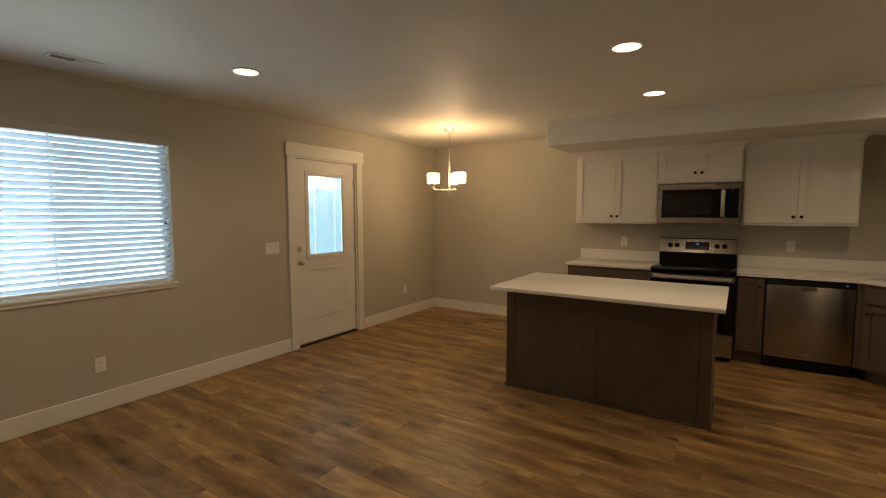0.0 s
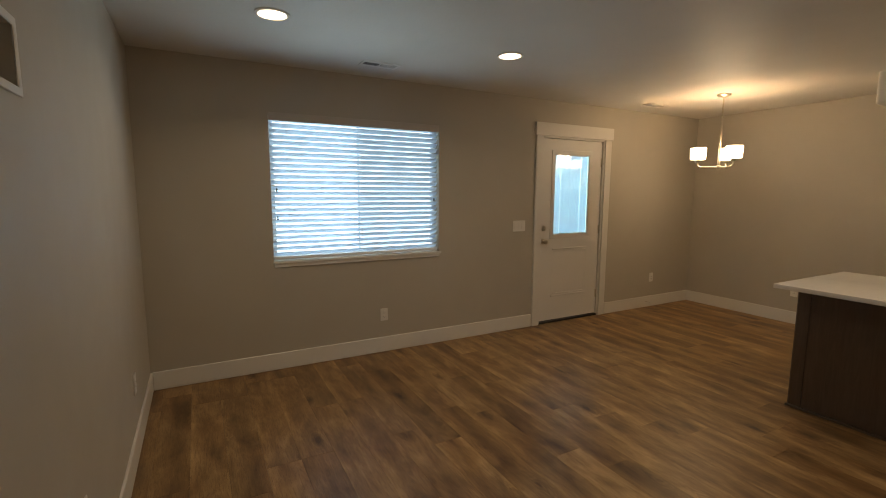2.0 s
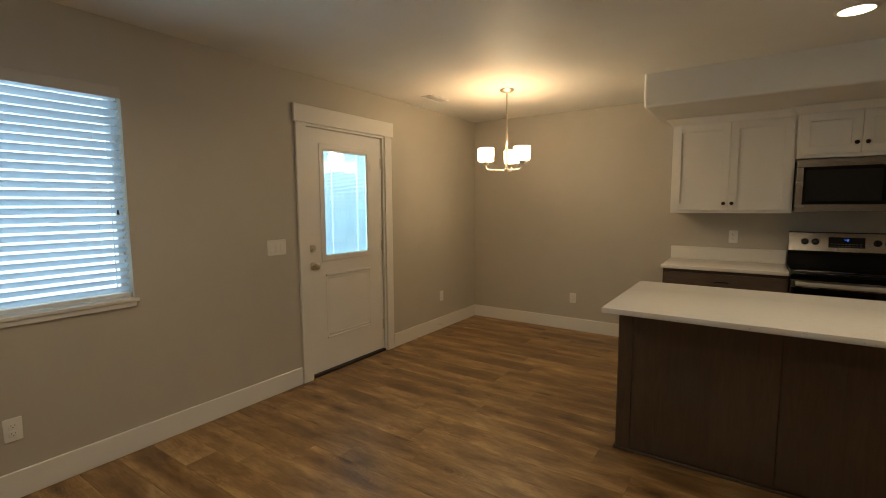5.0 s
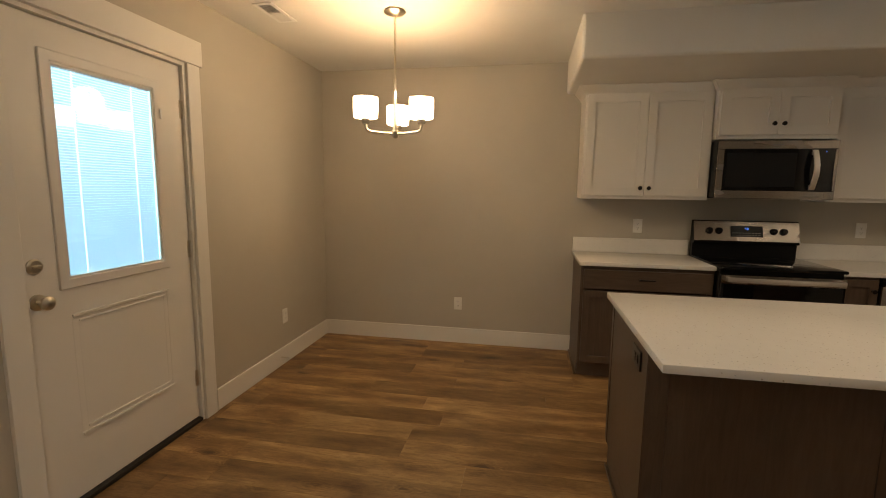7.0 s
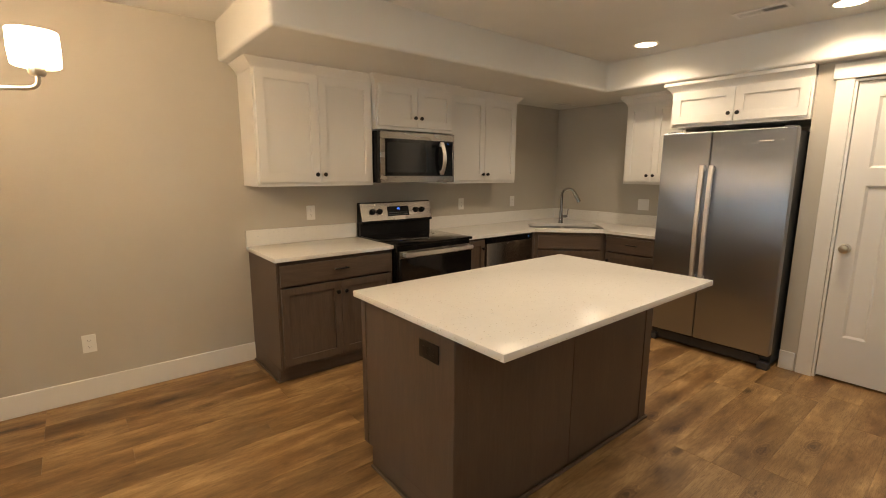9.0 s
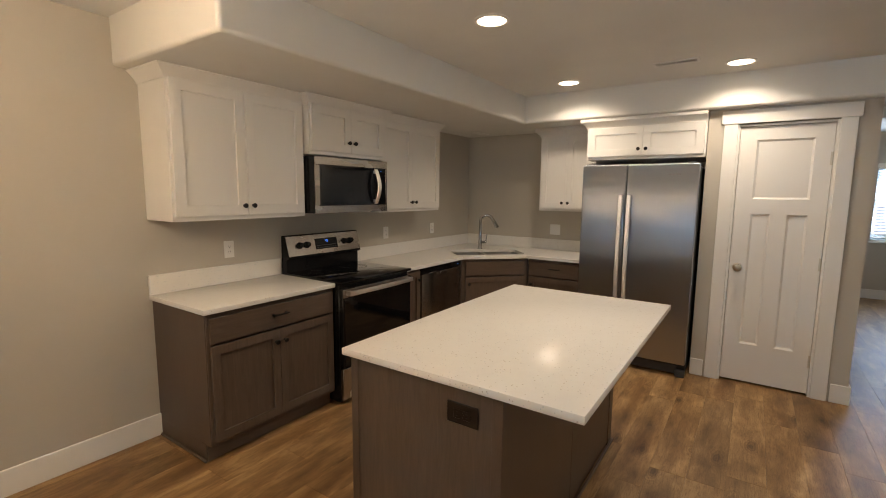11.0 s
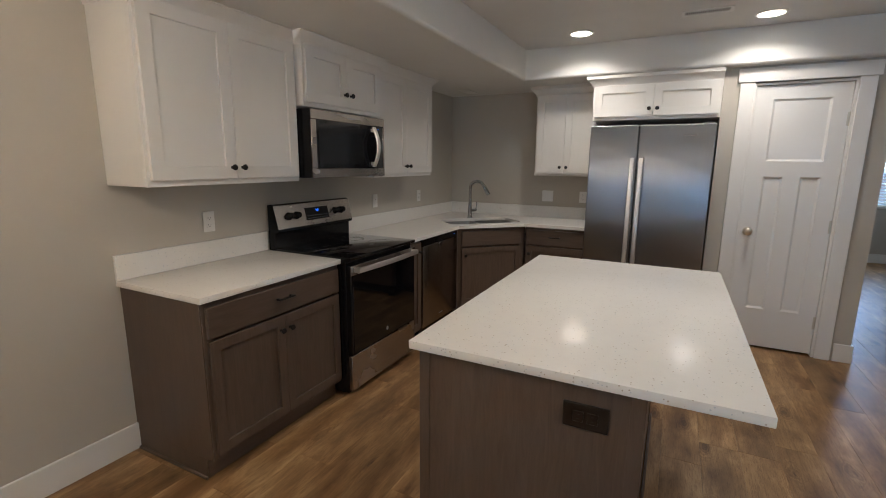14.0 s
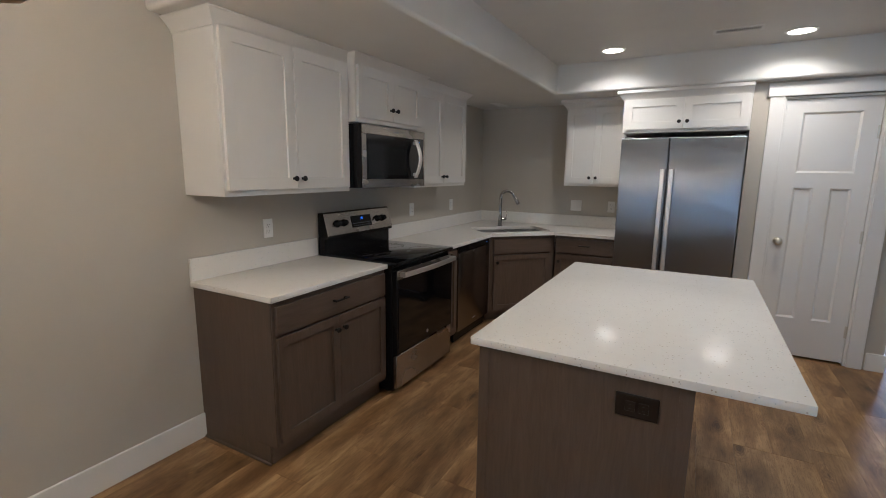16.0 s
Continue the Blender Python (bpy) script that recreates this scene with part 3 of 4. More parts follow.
# hall window
win2 = thing("window_2", "white vinyl hall window with a lowered slatted blind", "window", pose(FARX, HW[1], 0, 0, 0, FACE_W), kind="structure")
W2 = HW[1] - HW[0]
part("window_frame", ring(0.002, W2 - 0.002, HW[2] + 0.002, HW[3] - 0.002, 0.045, 0.085, 0.13, 0.003), VINYL, win2)
part("window_frame", boxes((0.047, W2 - 0.047, 0.088, 0.126, 1.39, 1.44)), VINYL, win2, "white vinyl meeting rail")
for a, b in ((HW[2] + 0.047, 1.39), (1.44, HW[3] - 0.047)):
    p = part("pane", boxes((0.047, W2 - 0.047, 0.105, 0.111, a, b)), GLASS, win2)
    p.visible_shadow = False
part("window_header", boxes((-0.01, W2 + 0.01, -0.01, 0, HW[3], HW[3] + 0.06), bevel=0.002), TRIM, win2)
part("window_sill", boxes((-0.01, W2 + 0.01, -0.02, 0.02, HW[2] - 0.03, HW[2]), bevel=0.003), TRIM, win2)
b2 = thing("window_blind", "white slatted blind lowered over the hall window", "window blind", pose(FARX, HW[1], 0, 0, 0, FACE_W))
s2 = part("slat", boxes((0.008, W2 - 0.008, -0.024, 0.024, -0.0012, 0.0012)), SLAT, b2, "white blind slat")
s2.matrix_basis = pose(0, 0.035, 0.9, -35)
for i in range(1, 24):
    c = s2.copy()
    scene.collection.objects.link(c)
    c.parent = b2
    c.matrix_basis = pose(0, 0.035, 0.9 + i * 0.0445, -35)
part("headrail", boxes((0.008, W2 - 0.008, 0.012, 0.06, 1.925, 1.945)), VINYL, b2)

# ---- wall plates ----


def plate(name, label, m, kind="outlet", w=0.072, h=0.116, mat=PLASTIC, group="wall outlets"):
    o = thing(name, label, "outlet" if kind == "outlet" else "light switch", m, group)
    part("cover_plate", boxes((-w / 2, w / 2, -0.006, 0, -h / 2, h / 2), bevel=0.002), mat, o)
    if kind == "outlet":
        for dz in (-0.0195, 0.0195):
            r = part("receptacle", boxes((-0.0165, 0.0165, -0.0085, -0.006, dz - 0.014, dz + 0.014), bevel=0.001), mat, o)
            sb = boxes((-0.008, -0.006, -0.0089, -0.0084, dz - 0.001, dz + 0.007), (0.006, 0.008, -0.0089, -0.0084, dz - 0.001, dz + 0.006), (-0.002, 0.002, -0.0089, -0.0084, dz - 0.009, dz - 0.005))
            part("slot", sb, SLOT, r, "dark contact slots")
    elif kind == "switch":
        k = max(1, round((w - 0.026) / 0.046))
        for i in range(k):
            x = (i - (k - 1) / 2) * 0.046
            part("rocker", boxes((x - 0.0165, x + 0.0165, -0.010, -0.006, -0.033, 0.033), bevel=0.002), mat, o, "white rocker switch")
    return o


OUT = "white duplex outlet"
plate("wall_outlet", OUT + " above the baseboard by the window", pose(WX, 2.715, 0.352, 0, 0, FACE_E))
plate("wall_outlet", OUT + " above the baseboard in the dining corner", pose(WX, 6.43, 0.385, 0, 0, FACE_E))
plate("wall_outlet", OUT + " low behind the dining area", pose(-1.105, NY, 0.37))
plate("wall_outlet", OUT + " above the counter backsplash", pose(0.405, NY, 1.125))
plate("wall_outlet", OUT + " above the counter beside the range", pose(2.035, NY, 1.13))
plate("wall_outlet", OUT + " above the dishwasher counter", pose(2.81, NY, 1.13))
plate("wall_outlet", OUT + " above the baseboard of the media wall", pose(-1.56, SY, 0.38, 0, 0, FACE_S))
plate("wall_outlet", OUT + " beneath the media box", pose(-0.25, SY, 0.44, 0, 0, FACE_S))
plate("data_plate", "white blank data plate low on the media wall", pose(-0.12, SY, 0.44, 0, 0, FACE_S), "blank")
plate("wall_switch", "white three-gang rocker switch beside the outer door", pose(WX, 4.25, 1.125, 0, 0, FACE_E), "switch", 0.163, 0.116, group="wall switches")
plate("wall_switch", "white two-gang rocker switch above the sink counter", pose(EX, 6.05, 1.125, 0, 0, FACE_W), "switch", 0.118, 0.116, group="wall switches")
plate("wall_outlet", OUT + " beside the refrigerator", pose(EX, 5.68, 1.125, 0, 0, FACE_W))
mb = thing("media_box", "white recessed media wall box", "media box", pose(0.03, SY, 1.81, 0, 0, FACE_S))
part("box_flange", ring(-0.095, 0.095, -0.095, 0.095, 0.022, -0.006, -0.001, 0.002), PLASTIC, mb)
part("box_back", boxes((-0.072, 0.072, 0.06, 0.066, -0.072, 0.072)), PLASTIC, mb)
st = thing("door_stop", "white spring door stop on the baseboard", "door stop", pose(WX + 0.014, 6.33, 0.075, 0, 0, FACE_E))
bm = bm_new()
add_tube(bm, [(0.004 * math.cos(i * 1.2), -0.0 - i * 0.0011, 0.004 * math.sin(i * 1.2)) for i in range(58)], 0.0011, 5)
part("spring", bm, NICKEL, st)
part("tip", lathe([(0, 0), (0.007, 0), (0.006, 0.014), (0, 0.016)], Matrix.Translation((0, -0.062, 0)) @ Matrix.Rotation(radians(90), 4, "X"), 12), PLASTIC, st)


def vent(label, m, w=0.30, h=0.125):
    o = thing("ceiling_vent", label, "ceiling vent", m, "ceiling vents")
    part("frame", boxes((-w / 2, w / 2, -h / 2, -h / 2 + 0.022, -0.007, -0.0005), (-w / 2, w / 2, h / 2 - 0.022, h / 2, -0.007, -0.0005), (-w / 2, -w / 2 + 0.022, -h / 2 + 0.022, h / 2 - 0.022, -0.007, -0.0005), (w / 2 - 0.022, w / 2, -h / 2 + 0.022, h / 2 - 0.022, -0.007, -0.0005), (-0.006, 0.006, -h / 2 + 0.022, h / 2 - 0.022, -0.007, -0.0005), bevel=0.001), PLASTIC, o)
    part("backing", boxes((-w / 2 + 0.022, w / 2 - 0.022, -h / 2 + 0.022, h / 2 - 0.022, -0.002, -0.0006)), SLOT, o)
    k = 22
    base = None
    for i in range(k):
        x = -w / 2 + 0.03 + i * (w - 0.06) / (k - 1)
        if abs(x) < 0.01:
            continue
        if base is None:
            base = part("slat", boxes((-0.003, 0.003, -h / 2 + 0.023, h / 2 - 0.023, -0.0006, 0.0006)), PLASTIC, o)
            c = base
        else:
            c = base.copy()
            scene.collection.objects.link(c)
            c.parent = o
        c.matrix_basis = pose(x, 0, -0.0055, 0, -38 if x < 0 else 38, 0)
    return o


vent("white louvred ceiling vent above the window", pose(-2.00, 2.55, CEIL, 0, 0, 90))
vent("white louvred ceiling vent above the dining corner", pose(-2.05, 5.84, CEIL, 0, 0, 90))
vent("white louvred ceiling vent in the kitchen", pose(2.35, 4.75, CEIL, 0, 0, 90))
vent("small white louvred vent under the kitchen soffit", pose(3.25, 6.85, SZ, 0, 0, 0), 0.26, 0.11)

# ---- lamps ----


def downlight(label, x, y, watts=9.0):
    o = thing("recessed_light", label, "recessed light", pose(x, y, CEIL), "recessed downlights")
    part("trim_ring", lathe([(0.078, -0.0005), (0.096, -0.001), (0.096, -0.004), (0.086, -0.009), (0.078, -0.008)], Matrix(), 36), PLASTIC, o)
    part("lens", lathe([(0, -0.0045), (0.0775, -0.0045), (0.0775, -0.0005), (0, -0.0005)], Matrix(), 36), GLOW_DOWN, o, "lit white lens")
    lamp("downlight_lamp", "AREA", pose(x, y, CEIL - 0.012), watts, (1.0, 0.86, 0.69), 0.17, spread=140)


for x, y in ((-1.325, 1.67), (-1.315, 3.29)):
    downlight("lit white recessed downlight in the living area ceiling", x, y, 4.2)
for x, y in ((0.98, 4.23), (0.95, 5.47), (2.54, 5.59), (2.575, 4.37)):
    downlight("lit white recessed downlight in the kitchen ceiling", x, y, 3.1 if x < 2 else 5.3)

FLX, FLY = -0.16, 2.33
fl = thing("flush_mount_light", "lit opal glass dome ceiling light with a nickel rim", "ceiling light", pose(FLX, FLY, CEIL))
part("canopy", lathe([(0, -0.0005), (0.165, -0.0005), (0.17, -0.02), (0.165, -0.03), (0.0, -0.03)], Matrix(), 40), NICKEL, fl)
part("dome", lathe([(0.165, -0.031), (0.16, -0.05), (0.13, -0.078), (0.08, -0.096), (0.0, -0.104)], Matrix(), 40), GLOW_FLUSH, fl, "lit opal glass dome")
part("finial", lathe([(0, -0.104), (0.008, -0.106), (0.006, -0.116), (0, -0.12)], Matrix(), 14), NICKEL, fl)
lamp("flush_lamp", "AREA", pose(FLX, FLY, CEIL - 0.125), 3.8, (1.0, 0.85, 0.64), 0.28)

ch = thing("chandelier", "satin nickel three-arm chandelier with lit opal drum shades", "chandelier", pose(-1.325, 5.925, CEIL))
part("canopy", lathe([(0, -0.0005), (0.062, -0.0005), (0.066, -0.008), (0.055, -0.02), (0.03, -0.028), (0.012, -0.034), (0, -0.034)], Matrix(), 32), NICKEL, ch)
part("rod", lathe([(0, -0.034), (0.0075, -0.034), (0.0075, -0.41), (0, -0.41)], Matrix(), 12), NICKEL, ch)
part("sleeve", lathe([(0, -0.39), (0.012, -0.392), (0.0135, -0.41), (0.0135, -0.697), (0.022, -0.702), (0.022, -0.728), (0.012, -0.742), (0, -0.744)], Matrix(), 20), NICKEL, ch)
for k in range(3):
    a = radians(101 + 120 * k)
    ux, uy = math.cos(a), math.sin(a)
    pts = [(ux * r, uy * r, z) for r, z in ((0.015, -0.715), (0.08, -0.716), (0.15, -0.714), (0.172, -0.710), (0.185, -0.700), (0.19, -0.688), (0.19, -0.665))]
    arm = part("arm", add_tube(bm_new(), pts, 0.0075, 10), NICKEL, ch)
    mm = Matrix.Translation((ux * 0.19, uy * 0.19, 0))
    part("socket_cup", lathe([(0, -0.671), (0.02, -0.669), (0.026, -0.660), (0.026, -0.640), (0, -0.639)], mm, 20), NICKEL, arm)
    part("shade", lathe([(0, -0.6385), (0.064, -0.6385), (0.0705, -0.634), (0.0740, -0.58), (0.0725, -0.520), (0.0695, -0.5195), (0.0685, -0.58), (0.065, -0.628), (0, -0.632)], mm, 28), GLOW_SHADE, ch, "lit opal glass drum shade")
lamp("chandelier_lamp", "POINT", pose(-1.315, 5.915, CEIL - 0.47), 19.0, (1.0, 0.81, 0.60), 0.09)

hl = thing("hall_light", "square nickel semi-flush hall light, lit", "ceiling light", pose(6.0, 2.62, CEIL))
part("stem", lathe([(0, -0.0005), (0.06, -0.001), (0.06, -0.02), (0.01, -0.024), (0.008, -0.13), (0, -0.13)], Matrix(), 20), NICKEL, hl)
part("cage", boxes(*[(a, a + 0.012, b, b + 0.012, -0.34, -0.13) for a in (-0.14, 0.128) for b in (-0.14, 0.128)], (-0.14, 0.14, -0.14, -0.128, -0.142, -0.13), (-0.14, 0.14, 0.128, 0.14, -0.142, -0.13), (-0.14, -0.128, -0.128, 0.128, -0.142, -0.13), (0.128, 0.14, -0.128, 0.128, -0.142, -0.13), (-0.14, 0.14, -0.14, -0.128, -0.352, -0.34), (-0.14, 0.14, 0.128, 0.14, -0.352, -0.34), (-0.14, -0.128, -0.128, 0.128, -0.352, -0.34), (0.128, 0.14, -0.128, 0.128, -0.352, -0.34)), NICKEL, hl)
part("bulb", lathe([(0, -0.27), (0.028, -0.25), (0.03, -0.22), (0.016, -0.18), (0.012, -0.14), (0, -0.13)], Matrix(), 16), GLOW_BULB, hl, "lit bulb")
lamp("hall_lamp", "POINT", pose(6.0, 2.62, CEIL - 0.42), 6.0, (1.0, 0.85, 0.66), 0.05)

# ---- kitchen ----


def cab_knob(parent, x, y, z):
    m = Matrix.Translation((x, y, z)) @ Matrix.Rotation(radians(90), 4, "X")
    part("knob", lathe([(0, 0), (0.008, 0.0), (0.0055, 0.006), (0.006, 0.014), (0.0145, 0.018), (0.0155, 0.024), (0.012, 0.029), (0, 0.030)], m, 18), KNOB, parent, "matt black round knob")


def bar_pull(parent, x, y, z, w=0.11):
    bm = boxes((x - w / 2, x + w / 2, y - 0.032, y - 0.022, z - 0.005, z + 0.005), bevel=0.002)
    for s in (-1, 1):
        add_box(bm, x + s * w * 0.40 - 0.005, x + s * w * 0.40 + 0.005, y - 0.023, y, z - 0.005, z + 0.005)
    part("pull", bm, KNOB, parent, "matt black bar pull")


def shaker(parent, x0, x1, z0, z1, y, mat, mat_across, knob=None, st=0.057):
    """A shaker door or drawer front, 19 mm thick, its back at depth y."""
    f = y - 0.019
    d = part("door", ring(x0, x1, z0, z1, st, f, y, 0.0014), mat, parent, "shaker cabinet door")
    part("door_panel", boxes((x0 + st - 0.001, x1 - st + 0.001, f + 0.012, y - 0.003, z0 + st - 0.001, z1 - st + 0.001)), mat, d, "flat recessed panel")
    if knob:
        cab_knob(d, knob[0], f, knob[1])
    return d


def drawer(parent, x0, x1, z0, z1, y, mat, pull=True):
    d = part("drawer_front", boxes((x0, x1, y - 0.019, y, z0, z1), bevel=0.002), mat, parent, "slab drawer front")
    if pull:
        bar_pull(d, (x0 + x1) / 2, y - 0.019, (z0 + z1) / 2 + 0.01)
    return d


def crown(parent, w, depth, z0, left=True, right=True, mat=None, h=0.075, out=0.055):
    """Crown moulding round the top of an upper cabinet, mitred at the front corners."""
    prof = [(0.0, 0.0), (0.006, 0.0), (0.008, 0.012), (0.016, 0.024), (0.032, 0.042), (0.046, 0.056), (0.05, 0.06), (out, 0.062), (out, h), (0.0, h)]
    bm = bm_new()
    path = []
    if left:
        path.append(((0, -0.001), (-1, 0)))
    path.append(((0, -depth), (-1 if left else 0, -1)))
    path.append(((w, -depth), (1 if right else 0, -1)))
    if right:
        path.append(((w, -0.001), (1, 0)))
    rings = [[bm.verts.new((px + dx * o, py + dy * o, z0 + z)) for o, z in prof] for (px, py), (dx, dy) in path]
    n = len(prof)
    for a, b in zip(rings, rings[1:]):
        for i in range(n):
            bm.faces.new((a[i], a[(i + 1) % n], b[(i + 1) % n], b[i]))
    bm.faces.new(rings[0])
    bm.faces.new(rings[-1])
    bmesh.ops.recalc_face_normals(bm, faces=bm.faces)
    part("crown_moulding", bm, mat or CABW, parent, "white crown moulding", smooth=30)


def upper(label, m, w, depth, z0, z1, doors=2, left=True, right=True, knob_z=None, crown_top=SZ - 0.002):
    o = thing("upper_cabinet", label, "kitchen cabinet", m, "white upper cabinets")
    part("body", boxes((0.0005, w - 0.0005, -depth + 0.019, -0.001, z0, z1), bevel=0.0015), CABW, o)
    part("face_frame", ring(0.0, w, z0, z1, 0.036, -depth, -depth + 0.019, 0.001), CABW, o)
    g = 0.014
    half = (w - 2 * g) / doors
    for i in range(doors):
        a, b = g + i * half + 0.001, g + (i + 1) * half - 0.001
        kx = b - 0.03 if i < doors / 2 else a + 0.03
        shaker(o, a, b, z0 + 0.028, z1 - 0.014, -depth, CABW, CABW, (kx, knob_z or z0 + 0.085), 0.062)
    crown(o, w, depth, z1 - 0.02, left, right, h=crown_top - z1 + 0.02)
    return o


upper("white two-door shaker upper cabinet over the end counter", pose(-0.098, NY, 0), 0.908, 0.315, 1.351, 2.150, right=False)
upper("short white two-door upper cabinet over the microwave", pose(0.812, NY, 0), 0.778, 0.375, 1.79, 2.150, knob_z=1.893)
upper("white two-door shaker upper cabinet past the microwave", pose(1.592, NY, 0), 0.90, 0.315, 1.351, 2.150, left=False)
upper("white two-door shaker upper cabinet beside the refrigerator", pose(EX, 6.115, 0, 0, 0, FACE_W), 0.575, 0.33, 1.347, 2.125, right=False)
upper("short deep white upper cabinet above the refrigerator", pose(EX, 5.535, 0, 0, 0, FACE_W), 0.962, 0.645, 1.835, 2.130, right=False, knob_z=1.92)


def base(label, m, w, depth=0.59, drawers=True, doors=2, side_left=False, knob_side=None):
    o = thing("base_cabinet", label, "kitchen cabinet", m, "stained base cabinets")
    top = 0.865
    part("body", boxes((0.0005, w - 0.0005, -depth + 0.019, -0.001, 0.105, top), (0.0005, w - 0.0005, -depth + 0.055, -0.001, 0.0, 0.105)), STAIN, o)
    part("face_frame", ring(0.0, w, 0.105, top, 0.036, -depth, -depth + 0.019, 0.001), STAIN, o)
    zt = 0.68 if drawers else top - 0.02
    if drawers:
        drawer(o, 0.014, w - 0.014, 0.695, 0.838, -depth, STAINH)
    half = (w - 0.028) / doors
    for i in range(doors):
        a, b = 0.014 + i * half + 0.001, 0.014 + (i + 1) * half - 0.001
        if doors == 1:
            kx = a + 0.03 if knob_side == "l" else b - 0.03
        else:
            kx = b - 0.03 if i == 0 else a + 0.03
        shaker(o, a, b, 0.13, zt, -depth, STAIN, STAINH, (kx, zt - 0.075), 0.05)
    part("toe_kick", boxes((0.001, w - 0.001, -depth + 0.050, -depth + 0.0545, 0.001, 0.104)), STAINH, o, "recessed dark toe kick")
    if side_left:
        part("side_panel", boxes((-0.006, 0.0, -depth + 0.004, -0.001, 0.105, top), (-0.006, 0.0, -depth + 0.055, -0.001, 0.0, 0.105), bevel=0.001), STAIN, o, "stained end panel")
        part("shoe_moulding", boxes((-0.020, -0.0065, -depth + 0.045, -0.016, 0.0, 0.016), bevel=0.004), STAINH, o)
    return o


base("stained grey-brown base cabinet with a drawer and two doors", pose(-0.093, NY, 0), 0.898, side_left=True)
base("narrow stained base cabinet between range and dishwasher", pose(1.579, NY, 0), 0.234, drawers=False, doors=1)

# corner base under the sink, cut diagonally
A, B = Vector((2.51, 6.60)), Vector((2.995, 6.125))
ang = math.degrees(math.atan2(B.y - A.y, B.x - A.x))
cw = (B - A).length
cb = thing("base_cabinet", "stained diagonal corner base cabinet under the sink", "kitchen cabinet", pose(A.x, A.y, 0, 0, 0, ang), "stained base cabinets")
inv = AT[cb.name].inverted()


def local(pts):
    return [tuple((inv @ Vector((x, y, 0)))[:2]) for x, y in pts]


off = Vector((A.y - B.y, B.x - A.x)).normalized() * 0.02
off2 = off * 4.5
body = prism(bm_new(), local([(A.x + off.x, A.y + off.y), (A.x, NY - 0.001), (EX - 0.001, NY - 0.001), (EX - 0.001, B.y), (B.x + off.x, B.y + off.y)]), 0.105, 0.70)
part("body", body, STAIN, cb)
part("plinth", prism(bm_new(), local([(A.x + off2.x, A.y + off2.y), (A.x + 0.02, NY - 0.02), (EX - 0.02, NY - 0.02), (EX - 0.02, B.y + 0.02), (B.x + off2.x, B.y + off2.y)]), 0.0, 0.104), STAINH, cb)
part("face_frame", ring(0.0, cw, 0.105, 0.865, 0.040, 0.0, 0.019, 0.001), STAIN, cb)
part("apron_back", boxes((0.04, cw - 0.04, 0.010, 0.019, 0.64, 0.826)), STAIN, cb)
drawer(cb, 0.035, cw - 0.035, 0.695, 0.838, 0.0, STAINH, False)
shaker(cb, 0.035, cw - 0.035, 0.13, 0.68, 0.0, STAIN, STAINH, (0.067, 0.61), 0.05)
for a in (-0.028, cw + 0.001):
    part("filler", boxes((a, a + 0.027, 0.014, 0.030, 0.105, 0.865)), STAIN, cb)
base("stained base cabinet with a drawer and a door beside the refrigerator", pose(EX, 6.095, 0, 0, 0, FACE_W), 0.575, 0.605, doors=1, knob_side="l")

# worktops: end counter, main counter with the sink cut out, backsplashes
CT0, CT1 = 0.866, 0.895


def counter_thing(label, m=Matrix()):
    return thing("countertop", label, "countertop", m, "quartz worktops")


c1 = counter_thing("white speckled quartz worktop on the end base cabinet", pose(-0.115, NY, 0))
part("slab", boxes((0, 0.922, -0.618, -0.001, CT0, CT1), bevel=0.003, seg=2), QUARTZ, c1)
part("backsplash", boxes((0.0, 0.922, -0.02, -0.001, CT1 + 0.0005, 1.018), bevel=0.002), QUARTZ, c1, "low quartz backsplash")

c2 = counter_thing("white speckled quartz worktop wrapping the sink corner")
front = [(1.579, 6.578), (2.487, 6.578), (2.955, 6.105), (2.955, 5.525)]
outline = [(1.579, NY - 0.001)] + front + [(EX - 0.001, 5.525), (EX - 0.001, NY - 0.001)]
# sink hole, square to the diagonal front
mid = (Vector(front[1]) + Vector(front[2])) / 2
dv = (Vector(front[2]) - Vector(front[1])).normalized()
nv = Vector((-dv.y, dv.x))
sc = mid + nv * 0.325
SWH, SDH = 0.375, 0.215


def rounded(c, hw, hd, r, k=4):
    pts = []
    for cx, cy, a0 in ((hw - r, hd - r, 0), (-hw + r, hd - r, 90), (-hw + r, -hd + r, 180), (hw - r, -hd + r, 270)):
        for i in range(k + 1):
            a = radians(a0 + 90 * i / k)
            u, v = cx + r * math.cos(a), cy + r * math.sin(a)
            pts.append(tuple(c + dv * u + nv * v))
    return pts


hole = rounded(sc, SWH, SDH, 0.06)
bm = bm_new()
for z in (CT0, CT1):
    loops = []
    for pts in (outline, hole):
        vs = [bm.verts.new((x, y, z)) for x, y in pts]
        loops += [bm.edges.new((vs[i], vs[(i + 1) % len(vs)])) for i in range(len(vs))]
    bmesh.ops.triangle_fill(bm, use_beauty=True, edges=loops)
bm.verts.ensure_lookup_table()
n1, n2 = len(outline), len(hole)
for s, n in ((0, n1), (n1, n2)):
    for i in range(n):
        a, b = s + i, s + (i + 1) % n
        bm.faces.new((bm.verts[a], bm.verts[b], bm.verts[b + n1 + n2], bm.verts[a + n1 + n2]))
bmesh.ops.recalc_face_normals(bm, faces=bm.faces)
part("slab", bm, QUARTZ, c2, smooth=None)
part("backsplash", boxes((1.579, EX - 0.021, NY - 0.02, NY - 0.001, CT1 + 0.0005, 1.018), bevel=0.002), QUARTZ, c2, "low quartz backsplash")
part("backsplash", boxes((EX - 0.02, EX - 0.001, 5.525, NY - 0.001, CT1 + 0.0005, 1.018), bevel=0.002), QUARTZ, c2, "low quartz backsplash")

